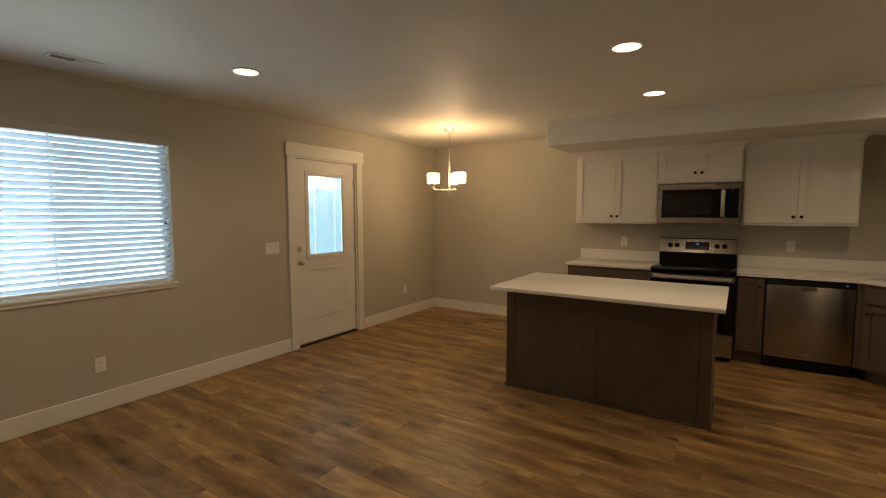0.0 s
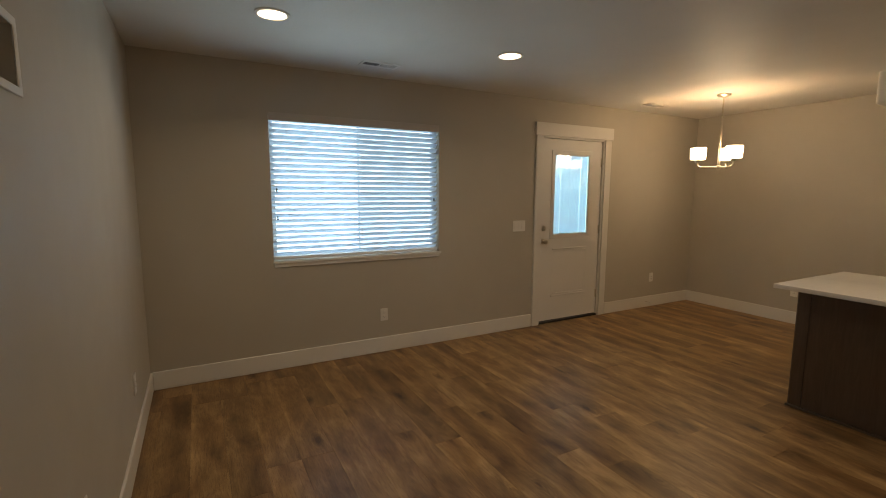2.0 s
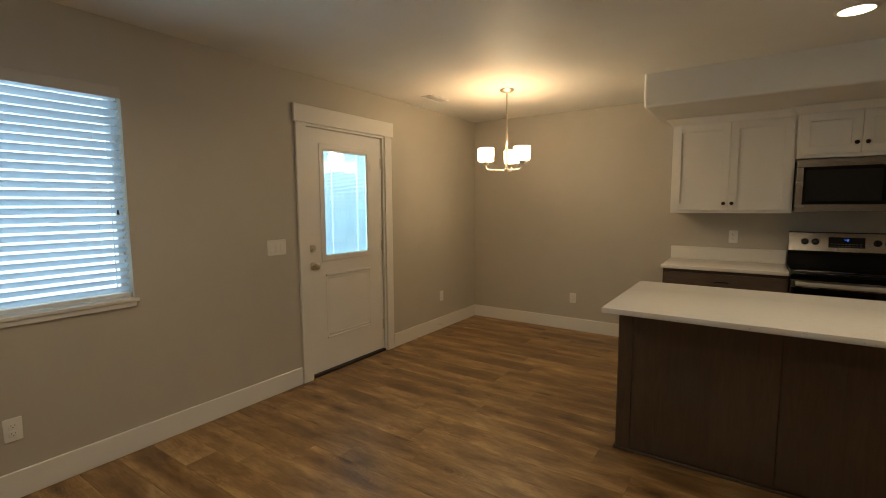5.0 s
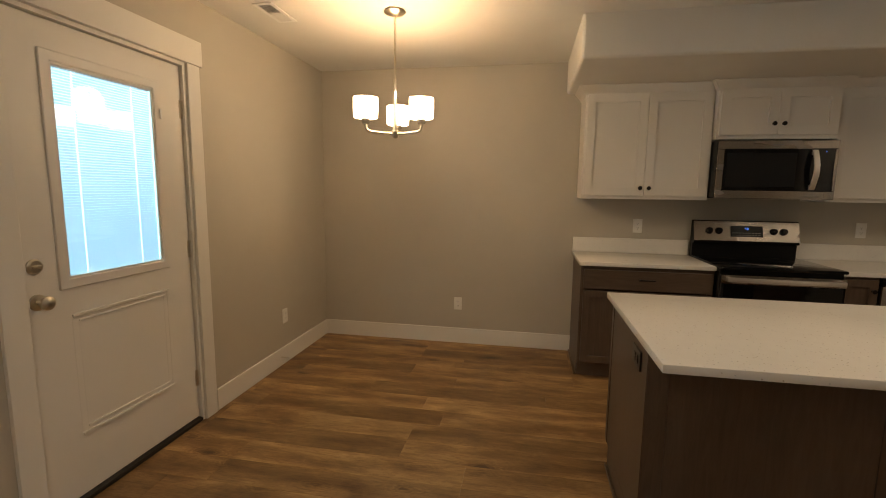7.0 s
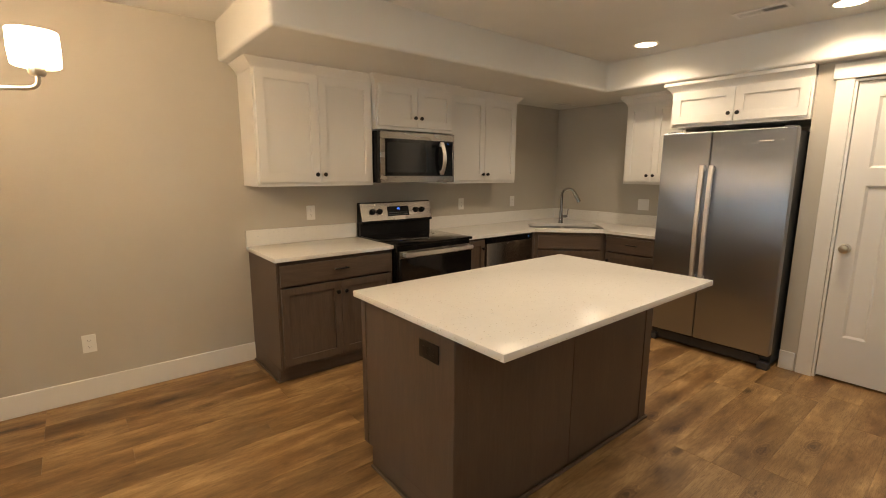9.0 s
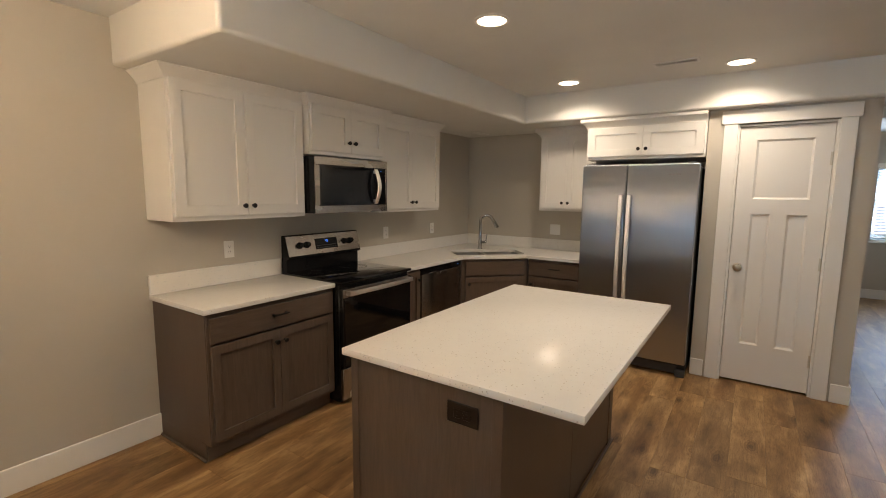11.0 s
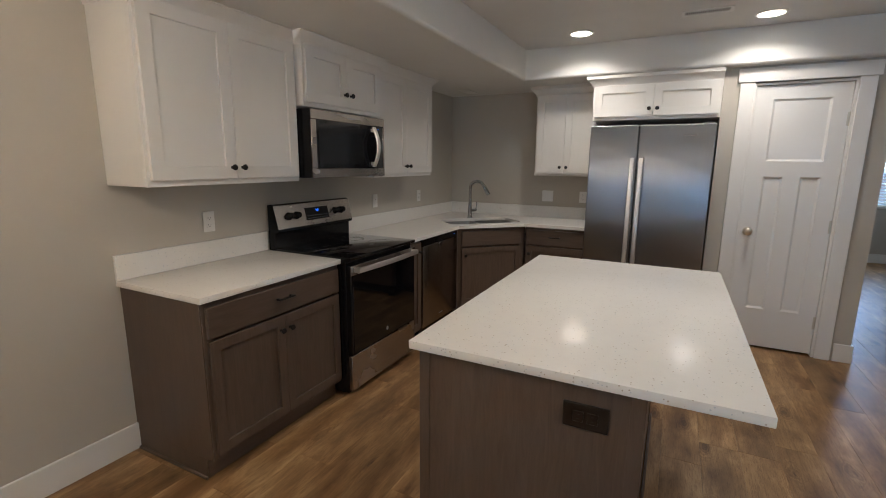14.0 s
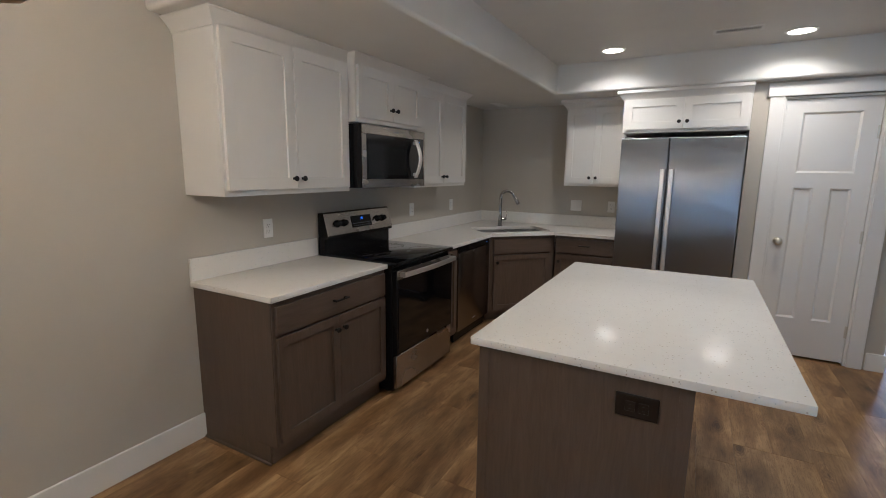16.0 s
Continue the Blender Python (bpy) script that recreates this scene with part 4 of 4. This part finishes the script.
sk = thing("sink", "stainless steel two-bowl undermount kitchen sink", "sink")
for s in (-1, 1):
    c = sc + dv * (s * SWH / 2)
    bm = bm_new()
    hw, hd = SWH / 2 - 0.012, SDH - 0.004
    top = rounded(c, hw, hd, 0.05)
    low = rounded(c, hw - 0.02, hd - 0.02, 0.05)
    tv = [bm.verts.new((x, y, CT0 - 0.001)) for x, y in top]
    lv = [bm.verts.new((x, y, 0.715)) for x, y in low]
    for i in range(len(tv)):
        j = (i + 1) % len(tv)
        bm.faces.new((tv[i], tv[j], lv[j], lv[i]))
    bm.faces.new(lv)
    part("bowl", bm, SINK, sk, "stainless sink bowl")
    part("drain", lathe([(0, 0.7165), (0.04, 0.7165), (0.043, 0.7195), (0, 0.7195)], Matrix.Translation((c.x, c.y, 0)), 20), CHROME, sk)
rimw = bm_new()
add_box(rimw, -0.013, 0.013, -SDH, SDH, CT0 - 0.012, CT0 - 0.002, 0.003)
rimw.transform(Matrix.Translation((sc.x, sc.y, 0)) @ Matrix.Rotation(math.atan2(dv.y, dv.x), 4, "Z"))
part("divider", rimw, SINK, sk)

fp = sc + nv * (SDH + 0.055)
fc = thing("faucet", "chrome high-arc pull-down kitchen faucet", "faucet", pose(fp.x, fp.y, CT1, 0, 0, 21.7))
part("base", lathe([(0, 0), (0.028, 0), (0.028, 0.006), (0.023, 0.012), (0.0215, 0.09), (0.018, 0.11), (0.015, 0.20), (0, 0.20)], Matrix(), 24), CHROME, fc)
arc = [(0, 0, 0.195), (0, 0, 0.29)] + [(0, -0.072 + 0.072 * math.cos(radians(a)), 0.31 + 0.072 * math.sin(radians(a))) for a in range(0, 165, 12)]
part("spout", add_tube(bm_new(), arc, 0.016, 14), CHROME, fc, "chrome arched spout")
e = Vector(arc[-1])
dd = (Vector(arc[-1]) - Vector(arc[-2])).normalized()
part("spray_head", add_tube(bm_new(), [e, e + dd * 0.02, e + dd * 0.07, e + dd * 0.11], [0.016, 0.019, 0.021, 0.022], 16), CHROME, fc, "chrome spray head")
lv = add_tube(bm_new(), [(0.015, 0, 0.075), (0.055, 0, 0.078), (0.072, 0, 0.085)], [0.016, 0.016, 0.012], 14)
add_tube(lv, [(0.065, 0, 0.085), (0.072, 0.004, 0.12), (0.076, 0.008, 0.165)], [0.006, 0.005, 0.006], 10)
lv.transform(Matrix.Rotation(radians(-72), 4, "Z"))
part("lever", lv, CHROME, fc, "chrome side lever")

# ---- range ----
RX, RW = 0.812, 0.762
rg = thing("electric_range", "stainless and black glass freestanding electric range", "range", pose(RX, NY - 0.02, 0))
part("body", boxes((0.002, RW - 0.002, -0.625, 0, 0.025, 0.885), bevel=0.003), BLACK, rg, "black enamel range body")
ck = part("cooktop", boxes((0.0, RW, -0.665, -0.06, 0.886, 0.908), bevel=0.006, seg=2), GLOSS, rg, "black glass cooktop")
RINGM = Mat("burner_marking", (0.09, 0.09, 0.095), 0.2).m
for x, y, r in ((0.19, -0.50, 0.115), (0.56, -0.50, 0.09), (0.19, -0.22, 0.08), (0.56, -0.22, 0.10)):
    part("burner_ring", lathe([(r - 0.002, 0.9083), (r, 0.9086), (r + 0.002, 0.9083)], Matrix.Translation((x, y, 0)), 48), RINGM, ck, "thin grey burner marking")
for x in (0.05, RW - 0.05):
    for y in (-0.05, -0.55):
        part("foot", lathe([(0, 0), (0.018, 0), (0.018, 0.025), (0, 0.025)], Matrix.Translation((x, y, 0)), 12), BLACK, rg)
# back panel
bp = bm_new()
sec = [(0.0, 0.89), (0.0, 1.188), (-0.035, 1.191), (-0.048, 1.183), (-0.088, 1.033), (-0.088, 1.013), (-0.055, 1.003), (-0.055, 0.89)]
a = [bp.verts.new((0.004, y, z)) for y, z in sec]
b = [bp.verts.new((RW - 0.004, y, z)) for y, z in sec]
bp.faces.new(a), bp.faces.new(b)
for i in range(len(sec)):
    j = (i + 1) % len(sec)
    bp.faces.new((a[i], a[j], b[j], b[i]))
bmesh.ops.recalc_face_normals(bp, faces=bp.faces)
bk = part("backguard", bp, BLACK, rg, "black backguard")
slope = math.degrees(math.atan2(0.04, 0.15))
fpn = part("control_panel", boxes((0.003, RW - 0.003, -0.005, 0.0, 0.0, 0.158), bevel=0.002), STEELK, rg, "brushed steel control panel")
fpn.matrix_basis = pose(0, -0.0885, 1.030, -slope)
part("display", boxes((0.27, 0.50, -0.008, -0.005, 0.035, 0.122), bevel=0.001), BLACK, fpn, "black glass display")
dg = bm_new()
SEG = {"4": "fgbc", "8": "abcdefg"}
for k, ch_ in enumerate("48"):
    ox, oz, w, h = 0.372 + k * 0.017, 0.090, 0.010, 0.018
    segs = {"a": (0, w, h - 0.002, h), "d": (0, w, 0, 0.002), "g": (0, w, h / 2 - 0.001, h / 2 + 0.001), "f": (0, 0.002, h / 2, h), "e": (0, 0.002, 0, h / 2), "b": (w - 0.002, w, h / 2, h), "c": (w - 0.002, w, 0, h / 2)}
    for s in SEG[ch_]:
        x0, x1, z0, z1 = segs[s]
        add_box(dg, ox + x0, ox + x1, -0.0088, -0.0081, oz + z0, oz + z1)
part("clock_digits", dg, GLOW_BLUE, fpn, "glowing blue clock digits")
KEYM = Mat("grey_key_print", (0.10, 0.10, 0.11), 0.5).m
kb = bm_new()
for r in range(2):
    for c in range(9):
        add_box(kb, 0.283 + c * 0.023, 0.297 + c * 0.023, -0.0086, -0.0081, 0.045 + r * 0.018, 0.049 + r * 0.018)
part("key_marks", kb, KEYM, fpn, "small grey key markings")
for x in (0.115, 0.185, 0.575, 0.645):
    m = Matrix.Translation((x, -0.005, 0.08)) @ Matrix.Rotation(radians(90), 4, "X")
    kk = lathe([(0, 0), (0.027, 0), (0.026, 0.006), (0.021, 0.010), (0.019, 0.030), (0.017, 0.034), (0, 0.034)], m, 24)
    add_box(kk, x - 0.005, x + 0.005, -0.043, -0.036, 0.062, 0.098, 0.002)
    part("control_knob", kk, BLACK, fpn, "black control knob")
# oven door and drawer
od = part("oven_door", boxes((0.004, RW - 0.004, -0.66, -0.626, 0.285, 0.852), bevel=0.004), BLACK, rg, "black glass oven door")
part("door_glass", boxes((0.02, RW - 0.02, -0.6635, -0.6602, 0.292, 0.79), bevel=0.001), GLOSS, od, "black glass")
part("door_band", boxes((0.004, RW - 0.004, -0.6642, -0.6602, 0.793, 0.852), bevel=0.001), STEELK, od, "steel band over the glass")
hp = [(0.03 + (RW - 0.06) * i / 14, -0.70 - 0.016 * math.sin(math.pi * i / 14), 0.826) for i in range(15)]
hb = bm_new()
rings = []
for x, y, z in hp:
    rings.append([hb.verts.new((x, y + dy, z + dz)) for dy, dz in ((-0.008, -0.014), (-0.010, 0.0), (-0.008, 0.014), (0.006, 0.017), (0.006, -0.017))])
for p_, q_ in zip(rings, rings[1:]):
    for i in range(5):
        hb.faces.new((p_[i], p_[(i + 1) % 5], q_[(i + 1) % 5], q_[i]))
hb.faces.new(rings[0]), hb.faces.new(rings[-1])
bmesh.ops.recalc_face_normals(hb, faces=hb.faces)
add_box(hb, 0.03, 0.065, -0.70, -0.664, 0.811, 0.841, 0.003)
add_box(hb, RW - 0.065, RW - 0.03, -0.70, -0.664, 0.811, 0.841, 0.003)
part("handle", hb, HANDLE, od, "brushed steel oven handle")
part("badge", lathe([(0, 0), (0.013, 0), (0.013, 0.001), (0, 0.001)], Matrix.Translation((RW / 2, -0.6637, 0.345)) @ Matrix.Rotation(radians(90), 4, "X"), 16), LOGO, od, "small oval maker badge")
part("storage_drawer", boxes((0.004, RW - 0.004, -0.655, -0.626, 0.045, 0.277), bevel=0.004), STEELK, rg, "brushed steel storage drawer")

# ---- microwave ----
mw = thing("microwave", "stainless over-range microwave with a black glass door", "microwave", pose(0.816, NY, 0))
MWW, MZ0, MZ1 = 0.770, 1.368, 1.780
part("body", boxes((0.002, MWW - 0.002, -0.411, -0.001, MZ0 + 0.004, MZ1 - 0.002), bevel=0.002), BLACK, mw, "black microwave case")
mf = part("front_frame", boxes((0.004, MWW - 0.002, -0.418, -0.4115, MZ1 - 0.062, MZ1 - 0.003), (0.004, MWW - 0.002, -0.418, -0.4115, MZ0, MZ0 + 0.058), (0.004, 0.050, -0.418, -0.4115, MZ0 + 0.058, MZ1 - 0.062), (MWW - 0.022, MWW - 0.002, -0.418, -0.4115, MZ0 + 0.058, MZ1 - 0.062), bevel=0.003), STEELK, mw, "brushed steel front frame")
part("door_glass", boxes((0.050, MWW - 0.022, -0.414, -0.397, MZ0 + 0.058, MZ1 - 0.062)), GLOSS, mw, "black glass door and keypad")
part("window_screen", boxes((0.068, 0.515, -0.4155, -0.4142, MZ0 + 0.085, MZ1 - 0.088)), Mat("microwave_screen", (0.014, 0.015, 0.017), 0.10).m, mw, "dark screened window")
hp = bm_new()
rings = []
for i in range(15):
    t_ = i / 14
    z = MZ0 + 0.066 + (MZ1 - MZ0 - 0.136) * t_
    y = -0.43 - 0.042 * math.sin(math.pi * t_)
    rings.append([hp.verts.new((0.615 + dx, y + dy, z)) for dx, dy in ((-0.019, 0), (-0.015, -0.009), (0.015, -0.009), (0.019, 0), (0.012, 0.005), (-0.012, 0.005))])
for p_, q_ in zip(rings, rings[1:]):
    for i in range(6):
        hp.faces.new((p_[i], p_[(i + 1) % 6], q_[(i + 1) % 6], q_[i]))
hp.faces.new(rings[0]), hp.faces.new(rings[-1])
bmesh.ops.recalc_face_normals(hp, faces=hp.faces)
add_box(hp, 0.603, 0.627, -0.430, -0.4145, MZ0 + 0.077, MZ0 + 0.10)
add_box(hp, 0.603, 0.627, -0.430, -0.4145, MZ1 - 0.105, MZ1 - 0.082)
part("handle", hp, HANDLE, mw, "bowed steel handle")
part("badge", boxes((MWW / 2 - 0.035, MWW / 2 + 0.035, -0.4192, -0.4182, MZ1 - 0.038, MZ1 - 0.028)), LOGO, mf, "small maker badge")
part("clock_digits", boxes((0.690, 0.700, -0.4148, -0.4142, MZ1 - 0.083, MZ1 - 0.080)), GLOW_BLUE, mw, "faint blue clock digits")
part("vent_grille", boxes(*[(0.06 + i * 0.05, 0.095 + i * 0.05, -0.30, -0.05, MZ0 - 0.001, MZ0 + 0.003) for i in range(13)]), SLOT, mw, "dark underside vents")

# ---- dishwasher ----
dw = thing("dishwasher", "stainless dishwasher with a black control strip", "dishwasher", pose(1.816, NY, 0))
DW = 0.655
part("body", boxes((0.004, DW - 0.004, -0.57, -0.01, 0.02, 0.858)), BLACK, dw)
dd_ = part("door", boxes((0.006, DW - 0.006, -0.612, -0.572, 0.115, 0.805), bevel=0.005, seg=2), STEELV, dw, "brushed steel dishwasher door")
part("control_strip", boxes((0.006, DW - 0.006, -0.610, -0.572, 0.808, 0.857), bevel=0.003), GLOSS, dw, "black control strip")
pk = lathe([(0, 0.0), (0.05, 0.0), (0.058, 0.006), (0.054, 0.010), (0, 0.012)], Matrix.Translation((DW / 2, -0.6125, 0.785)) @ Matrix.Rotation(radians(90), 4, "X") @ Matrix.Diagonal((1.0, 0.32, 1, 1)), 28)
part("pocket_handle", pk, CHROME, dd_, "polished pocket handle")
# no recess is cut: a dark strip on the door stands for its shade
part("pocket_shadow", boxes((DW / 2 - 0.045, DW / 2 + 0.045, -0.6145, -0.6122, 0.796, 0.805)), SLOT, dd_, "dark strip drawn as shade in the hand pocket")
part("status_digits", boxes((DW - 0.078, DW - 0.062, -0.6108, -0.6102, 0.831, 0.835)), GLOW_BLUE, dw, "faint blue status digits")
part("badge", boxes((DW / 2 - 0.03, DW / 2 + 0.03, -0.6130, -0.6122, 0.165, 0.172)), LOGO, dd_, "small maker badge")
part("toe_panel", boxes((0.006, DW - 0.006, -0.56, -0.555, 0.01, 0.11)), BLACK, dw)
ff = thing("filler_panel", "narrow stained filler strip beside the dishwasher", "cabinet filler", pose(2.472, NY, 0))
part("panel", boxes((0.0, 0.036, -0.600, -0.58, 0.105, 0.865), bevel=0.001), STAIN, ff)

# ---- refrigerator ----
FW, FH, FD = 0.920, 1.780, 0.80
fr = thing("refrigerator", "stainless side-by-side refrigerator with two tall handles", "refrigerator", pose(EX - 0.01, 5.512, 0, 0, 0, FACE_W))
SIDE = Mat("dark_grey_case", (0.045, 0.045, 0.048), 0.45).m
part("case", boxes((0.004, FW - 0.004, -FD + 0.085, -0.02, 0.03, FH - 0.02), bevel=0.004), SIDE, fr, "dark grey refrigerator case")
split = 0.38
for a, b, n_ in ((0.0, split - 0.003, "freezer"), (split + 0.003, FW, "fresh food")):
    d = part("door", boxes((a, b, -FD, -FD + 0.078, 0.115, FH), bevel=0.010, seg=3), STEEL, fr, "brushed steel %s door" % n_)
    hx = split - 0.034 if a == 0 else split + 0.034
    hb = bm_new()
    rings = []
    for i in range(21):
        t_ = i / 20
        z = 0.60 + 0.92 * t_
        y = -FD - 0.045 - 0.014 * math.sin(math.pi * t_)
        rings.append([hb.verts.new((hx + dx, y + dy, z)) for dx, dy in ((-0.017, 0.008), (-0.017, -0.007), (-0.013, -0.011), (0.013, -0.011), (0.017, -0.007), (0.017, 0.008))])
    for p_, q_ in zip(rings, rings[1:]):
        for i in range(6):
            hb.faces.new((p_[i], p_[(i + 1) % 6], q_[(i + 1) % 6], q_[i]))
    hb.faces.new(rings[0]), hb.faces.new(rings[-1])
    bmesh.ops.recalc_face_normals(hb, faces=hb.faces)
    add_box(hb, hx - 0.011, hx + 0.011, -FD - 0.045, -FD, 0.605, 0.645, 0.002)
    add_box(hb, hx - 0.011, hx + 0.011, -FD - 0.045, -FD, 1.475, 1.515, 0.002)
    part("handle", hb, HANDLE, d, "tall brushed steel handle")
    if a:
        part("badge", boxes((0.70, 0.79, -FD - 0.0016, -FD, 1.688, 1.699)), LOGO, d, "small maker badge")
part("kick_grille", boxes((0.07, FW - 0.07, -FD + 0.055, -FD + 0.085, 0.018, 0.095), bevel=0.003), SIDE, fr, "dark kick grille")
for a in (0.0, FW - 0.075):
    part("roller_cover", boxes((a, a + 0.075, -FD + 0.02, -FD + 0.085, 0.0, 0.055), bevel=0.006), SIDE, fr, "dark grey corner foot cover")
for a in (0.02, FW - 0.09):
    part("hinge_cover", boxes((a, a + 0.07, -FD + 0.03, -FD + 0.13, FH - 0.001, FH + 0.012), bevel=0.004), SIDE, fr)

# ---- island ----
isl = thing("kitchen_island", "stained grey-brown kitchen island cabinet", "kitchen island", pose(-0.055, 4.845, 0))
IW, ID = 1.52, 0.70
part("body", boxes((0.012, IW - 0.012, 0.012, ID, 0.105, 0.865), (0.012, IW - 0.012, 0.012, ID - 0.075, 0.0, 0.105)), STAIN, isl)
for a, b in ((0.0758, IW / 2 - 0.002), (IW / 2 + 0.002, IW - 0.0758)):
    part("back_panel", boxes((a, b, 0.004, 0.012, 0.018, 0.864), bevel=0.001), STAIN, isl, "plain stained back panel")
for a, b in ((0.0, 0.075), (IW - 0.075, IW)):
    part("corner_post", boxes((a, b, 0.0, 0.02, 0.0, 0.864), bevel=0.002), STAIN, isl, "stained corner post")
part("end_panel", boxes((0.0, 0.012, 0.021, ID - 0.001, 0.105, 0.864), (0.0, 0.012, 0.021, ID - 0.075, 0.0, 0.105), bevel=0.001), STAIN, isl, "stained end panel")
for a, b, c in ((0.0, 0.04, 0.018), (ID - 0.04, ID - 0.002, 0.108)):
    part("end_stile", boxes((-0.004, -0.0002, a, b, c, 0.864), bevel=0.001), STAIN, isl, "stained edge strip")
part("end_panel", boxes((IW - 0.012, IW, 0.021, ID - 0.001, 0.105, 0.864), (IW - 0.012, IW, 0.021, ID - 0.075, 0.0, 0.105), bevel=0.001), STAIN, isl, "stained end panel")
part("shoe_moulding", boxes((-0.014, IW + 0.014, -0.014, -0.0005, 0.0, 0.017), (-0.014, -0.0045, -0.0005, ID - 0.08, 0.0, 0.017), (IW + 0.0005, IW + 0.014, -0.0005, ID - 0.08, 0.0, 0.017), bevel=0.003), STAINH, isl, "stained shoe moulding")
it = counter_thing("white speckled quartz worktop on the island", pose(-0.088, 4.570, 0))
part("slab", boxes((0, 1.622, 0, 0.998, CT0, CT1), bevel=0.003, seg=2), QUARTZ, it)
BRONZE = Mat("dark_bronze_plate", (0.012, 0.008, 0.006), 0.3, 0.2).m
io = thing("island_outlet", "dark bronze horizontal duplex outlet on the island end", "outlet", pose(-0.0555, 5.0, 0.762, 0, 0, FACE_W))
part("cover_plate", boxes((-0.0635, 0.0635, -0.007, 0, -0.039, 0.039), bevel=0.002), BRONZE, io)
for dx in (-0.02, 0.02):
    r = part("receptacle", boxes((dx - 0.015, dx + 0.015, -0.010, -0.007, -0.0165, 0.0165), bevel=0.001), BRONZE, io)
    part("slot", boxes((dx - 0.004, dx + 0.004, -0.0104, -0.0099, -0.008, -0.006), (dx - 0.004, dx + 0.004, -0.0104, -0.0099, 0.006, 0.008)), SLOT, r)

# ---- stairs in the hall ----
stairs = thing("stairs", "carpeted staircase with a white skirt board", "stairs", pose(0, 0, 0), kind="structure")
NOSE = 7.03
for i in range(9):
    x1 = NOSE - 0.265 * i
    z = 0.18 * (i + 1)
    part("step", boxes((x1 - 0.265 - 0.03, x1 - 0.012, 1.03, 2.085 if x1 - 0.28 > 6.15 else 1.97, z - 0.18, z - 0.035), (x1 - 0.295, x1 + 0.012, 1.03, 2.115 if x1 - 0.28 > 6.15 else 1.97, z - 0.035, z), bevel=0.012, seg=2), CARPET, stairs, "beige carpeted step", smooth=60)
sk2 = bm_new()
pr = [(6.93, 0.0), (6.93, 0.095), (6.67, 0.095), (6.67, 0.275), (6.405, 0.275), (6.405, 0.455), (6.152, 0.455), (6.152, 0.34), (6.56, 0.0)]
v0 = [sk2.verts.new((x, 2.087, z)) for x, z in pr]
v1 = [sk2.verts.new((x, 2.102, z)) for x, z in pr]
sk2.faces.new(v0), sk2.faces.new(v1)
for i in range(len(pr)):
    j = (i + 1) % len(pr)
    sk2.faces.new((v0[i], v0[j], v1[j], v1[i]))
bmesh.ops.recalc_face_normals(sk2, faces=sk2.faces)
part("skirt_board", sk2, TRIM, stairs, "white stair skirt board")
rail = thing("stair_railing", "dark painted stair railing with a square newel post", "railing", pose(6.84, 1.965, 0))
part("newel_post", boxes((0.210, 0.320, -0.055, 0.055, 0.32, 1.195), (0.200, 0.330, -0.065, 0.065, 0.0, 0.32), (0.195, 0.335, -0.07, 0.07, 1.195, 1.22), (0.205, 0.325, -0.06, 0.06, 1.22, 1.24), bevel=0.004), DARKWOOD, rail)
hr = bm_new()
add_box(hr, -0.30, 0.77, -0.03, 0.03, -0.028, 0.028, 0.008, 2)
hr.transform(Matrix.Translation((-0.04, 0, 1.07)) @ Matrix.Rotation(radians(180), 4, "Z") @ Matrix.Rotation(radians(-34), 4, "Y"))
part("handrail", hr, DARKWOOD, rail)
for k in range(5):
    x = -0.15 - k * 0.118
    zb = 0.18 * (1 + math.floor((0.11 - x) / 0.265 + 0.0)) + 0.001
    part("baluster", boxes((x - 0.008, x + 0.008, -0.008, 0.008, zb, 1.05 + (-x - 0.04) * 0.674)), DARKWOOD, rail)

# ---- plank floor ----
PW, PL, GAP = 0.182, 1.22, 0.0005
fr_ = random.Random(11)
floor_thing = thing("plank_floor", "wood-look vinyl plank floor", "floor", pose(0, 0, 0), kind="structure")
plank_mesh = {}
far_bm = bm_new()


def plank_box(length):
    key = round(length, 2)
    if key not in plank_mesh:
        bm = boxes((0, key - GAP, 0, PW - GAP, -0.006, 0.0), bevel=0.0008)
        plank_mesh[key] = mesh_of("plank", bm, PLANK)
    return plank_mesh[key]


row, y = 0, SY - 0.10
while y < NY + 0.01:
    x = WX - 0.02 - fr_.choice((0.15, 0.36, 0.58, 0.79, 1.0, 1.15))
    while x < FARX:
        x0, x1 = max(x, WX - 0.02), min(x + PL, FARX + 0.02)
        if x1 - x0 > 0.03:
            if x0 < 3.0:
                o = new("plank", plank_box(x1 - x0))
                o.location = (x0, y, 0.0)
                o.parent = floor_thing
            elif y < PY + 1.4:
                add_box(far_bm, x0, x1 - GAP, y, y + PW - GAP, -0.006, 0.0)
        x += PL
    y += PW
    row += 1
fo = part("planks_beyond", far_bm, PLANK, floor_thing, "wood-look planks in the hall", smooth=None)
tagged(fo, kind="stuff")
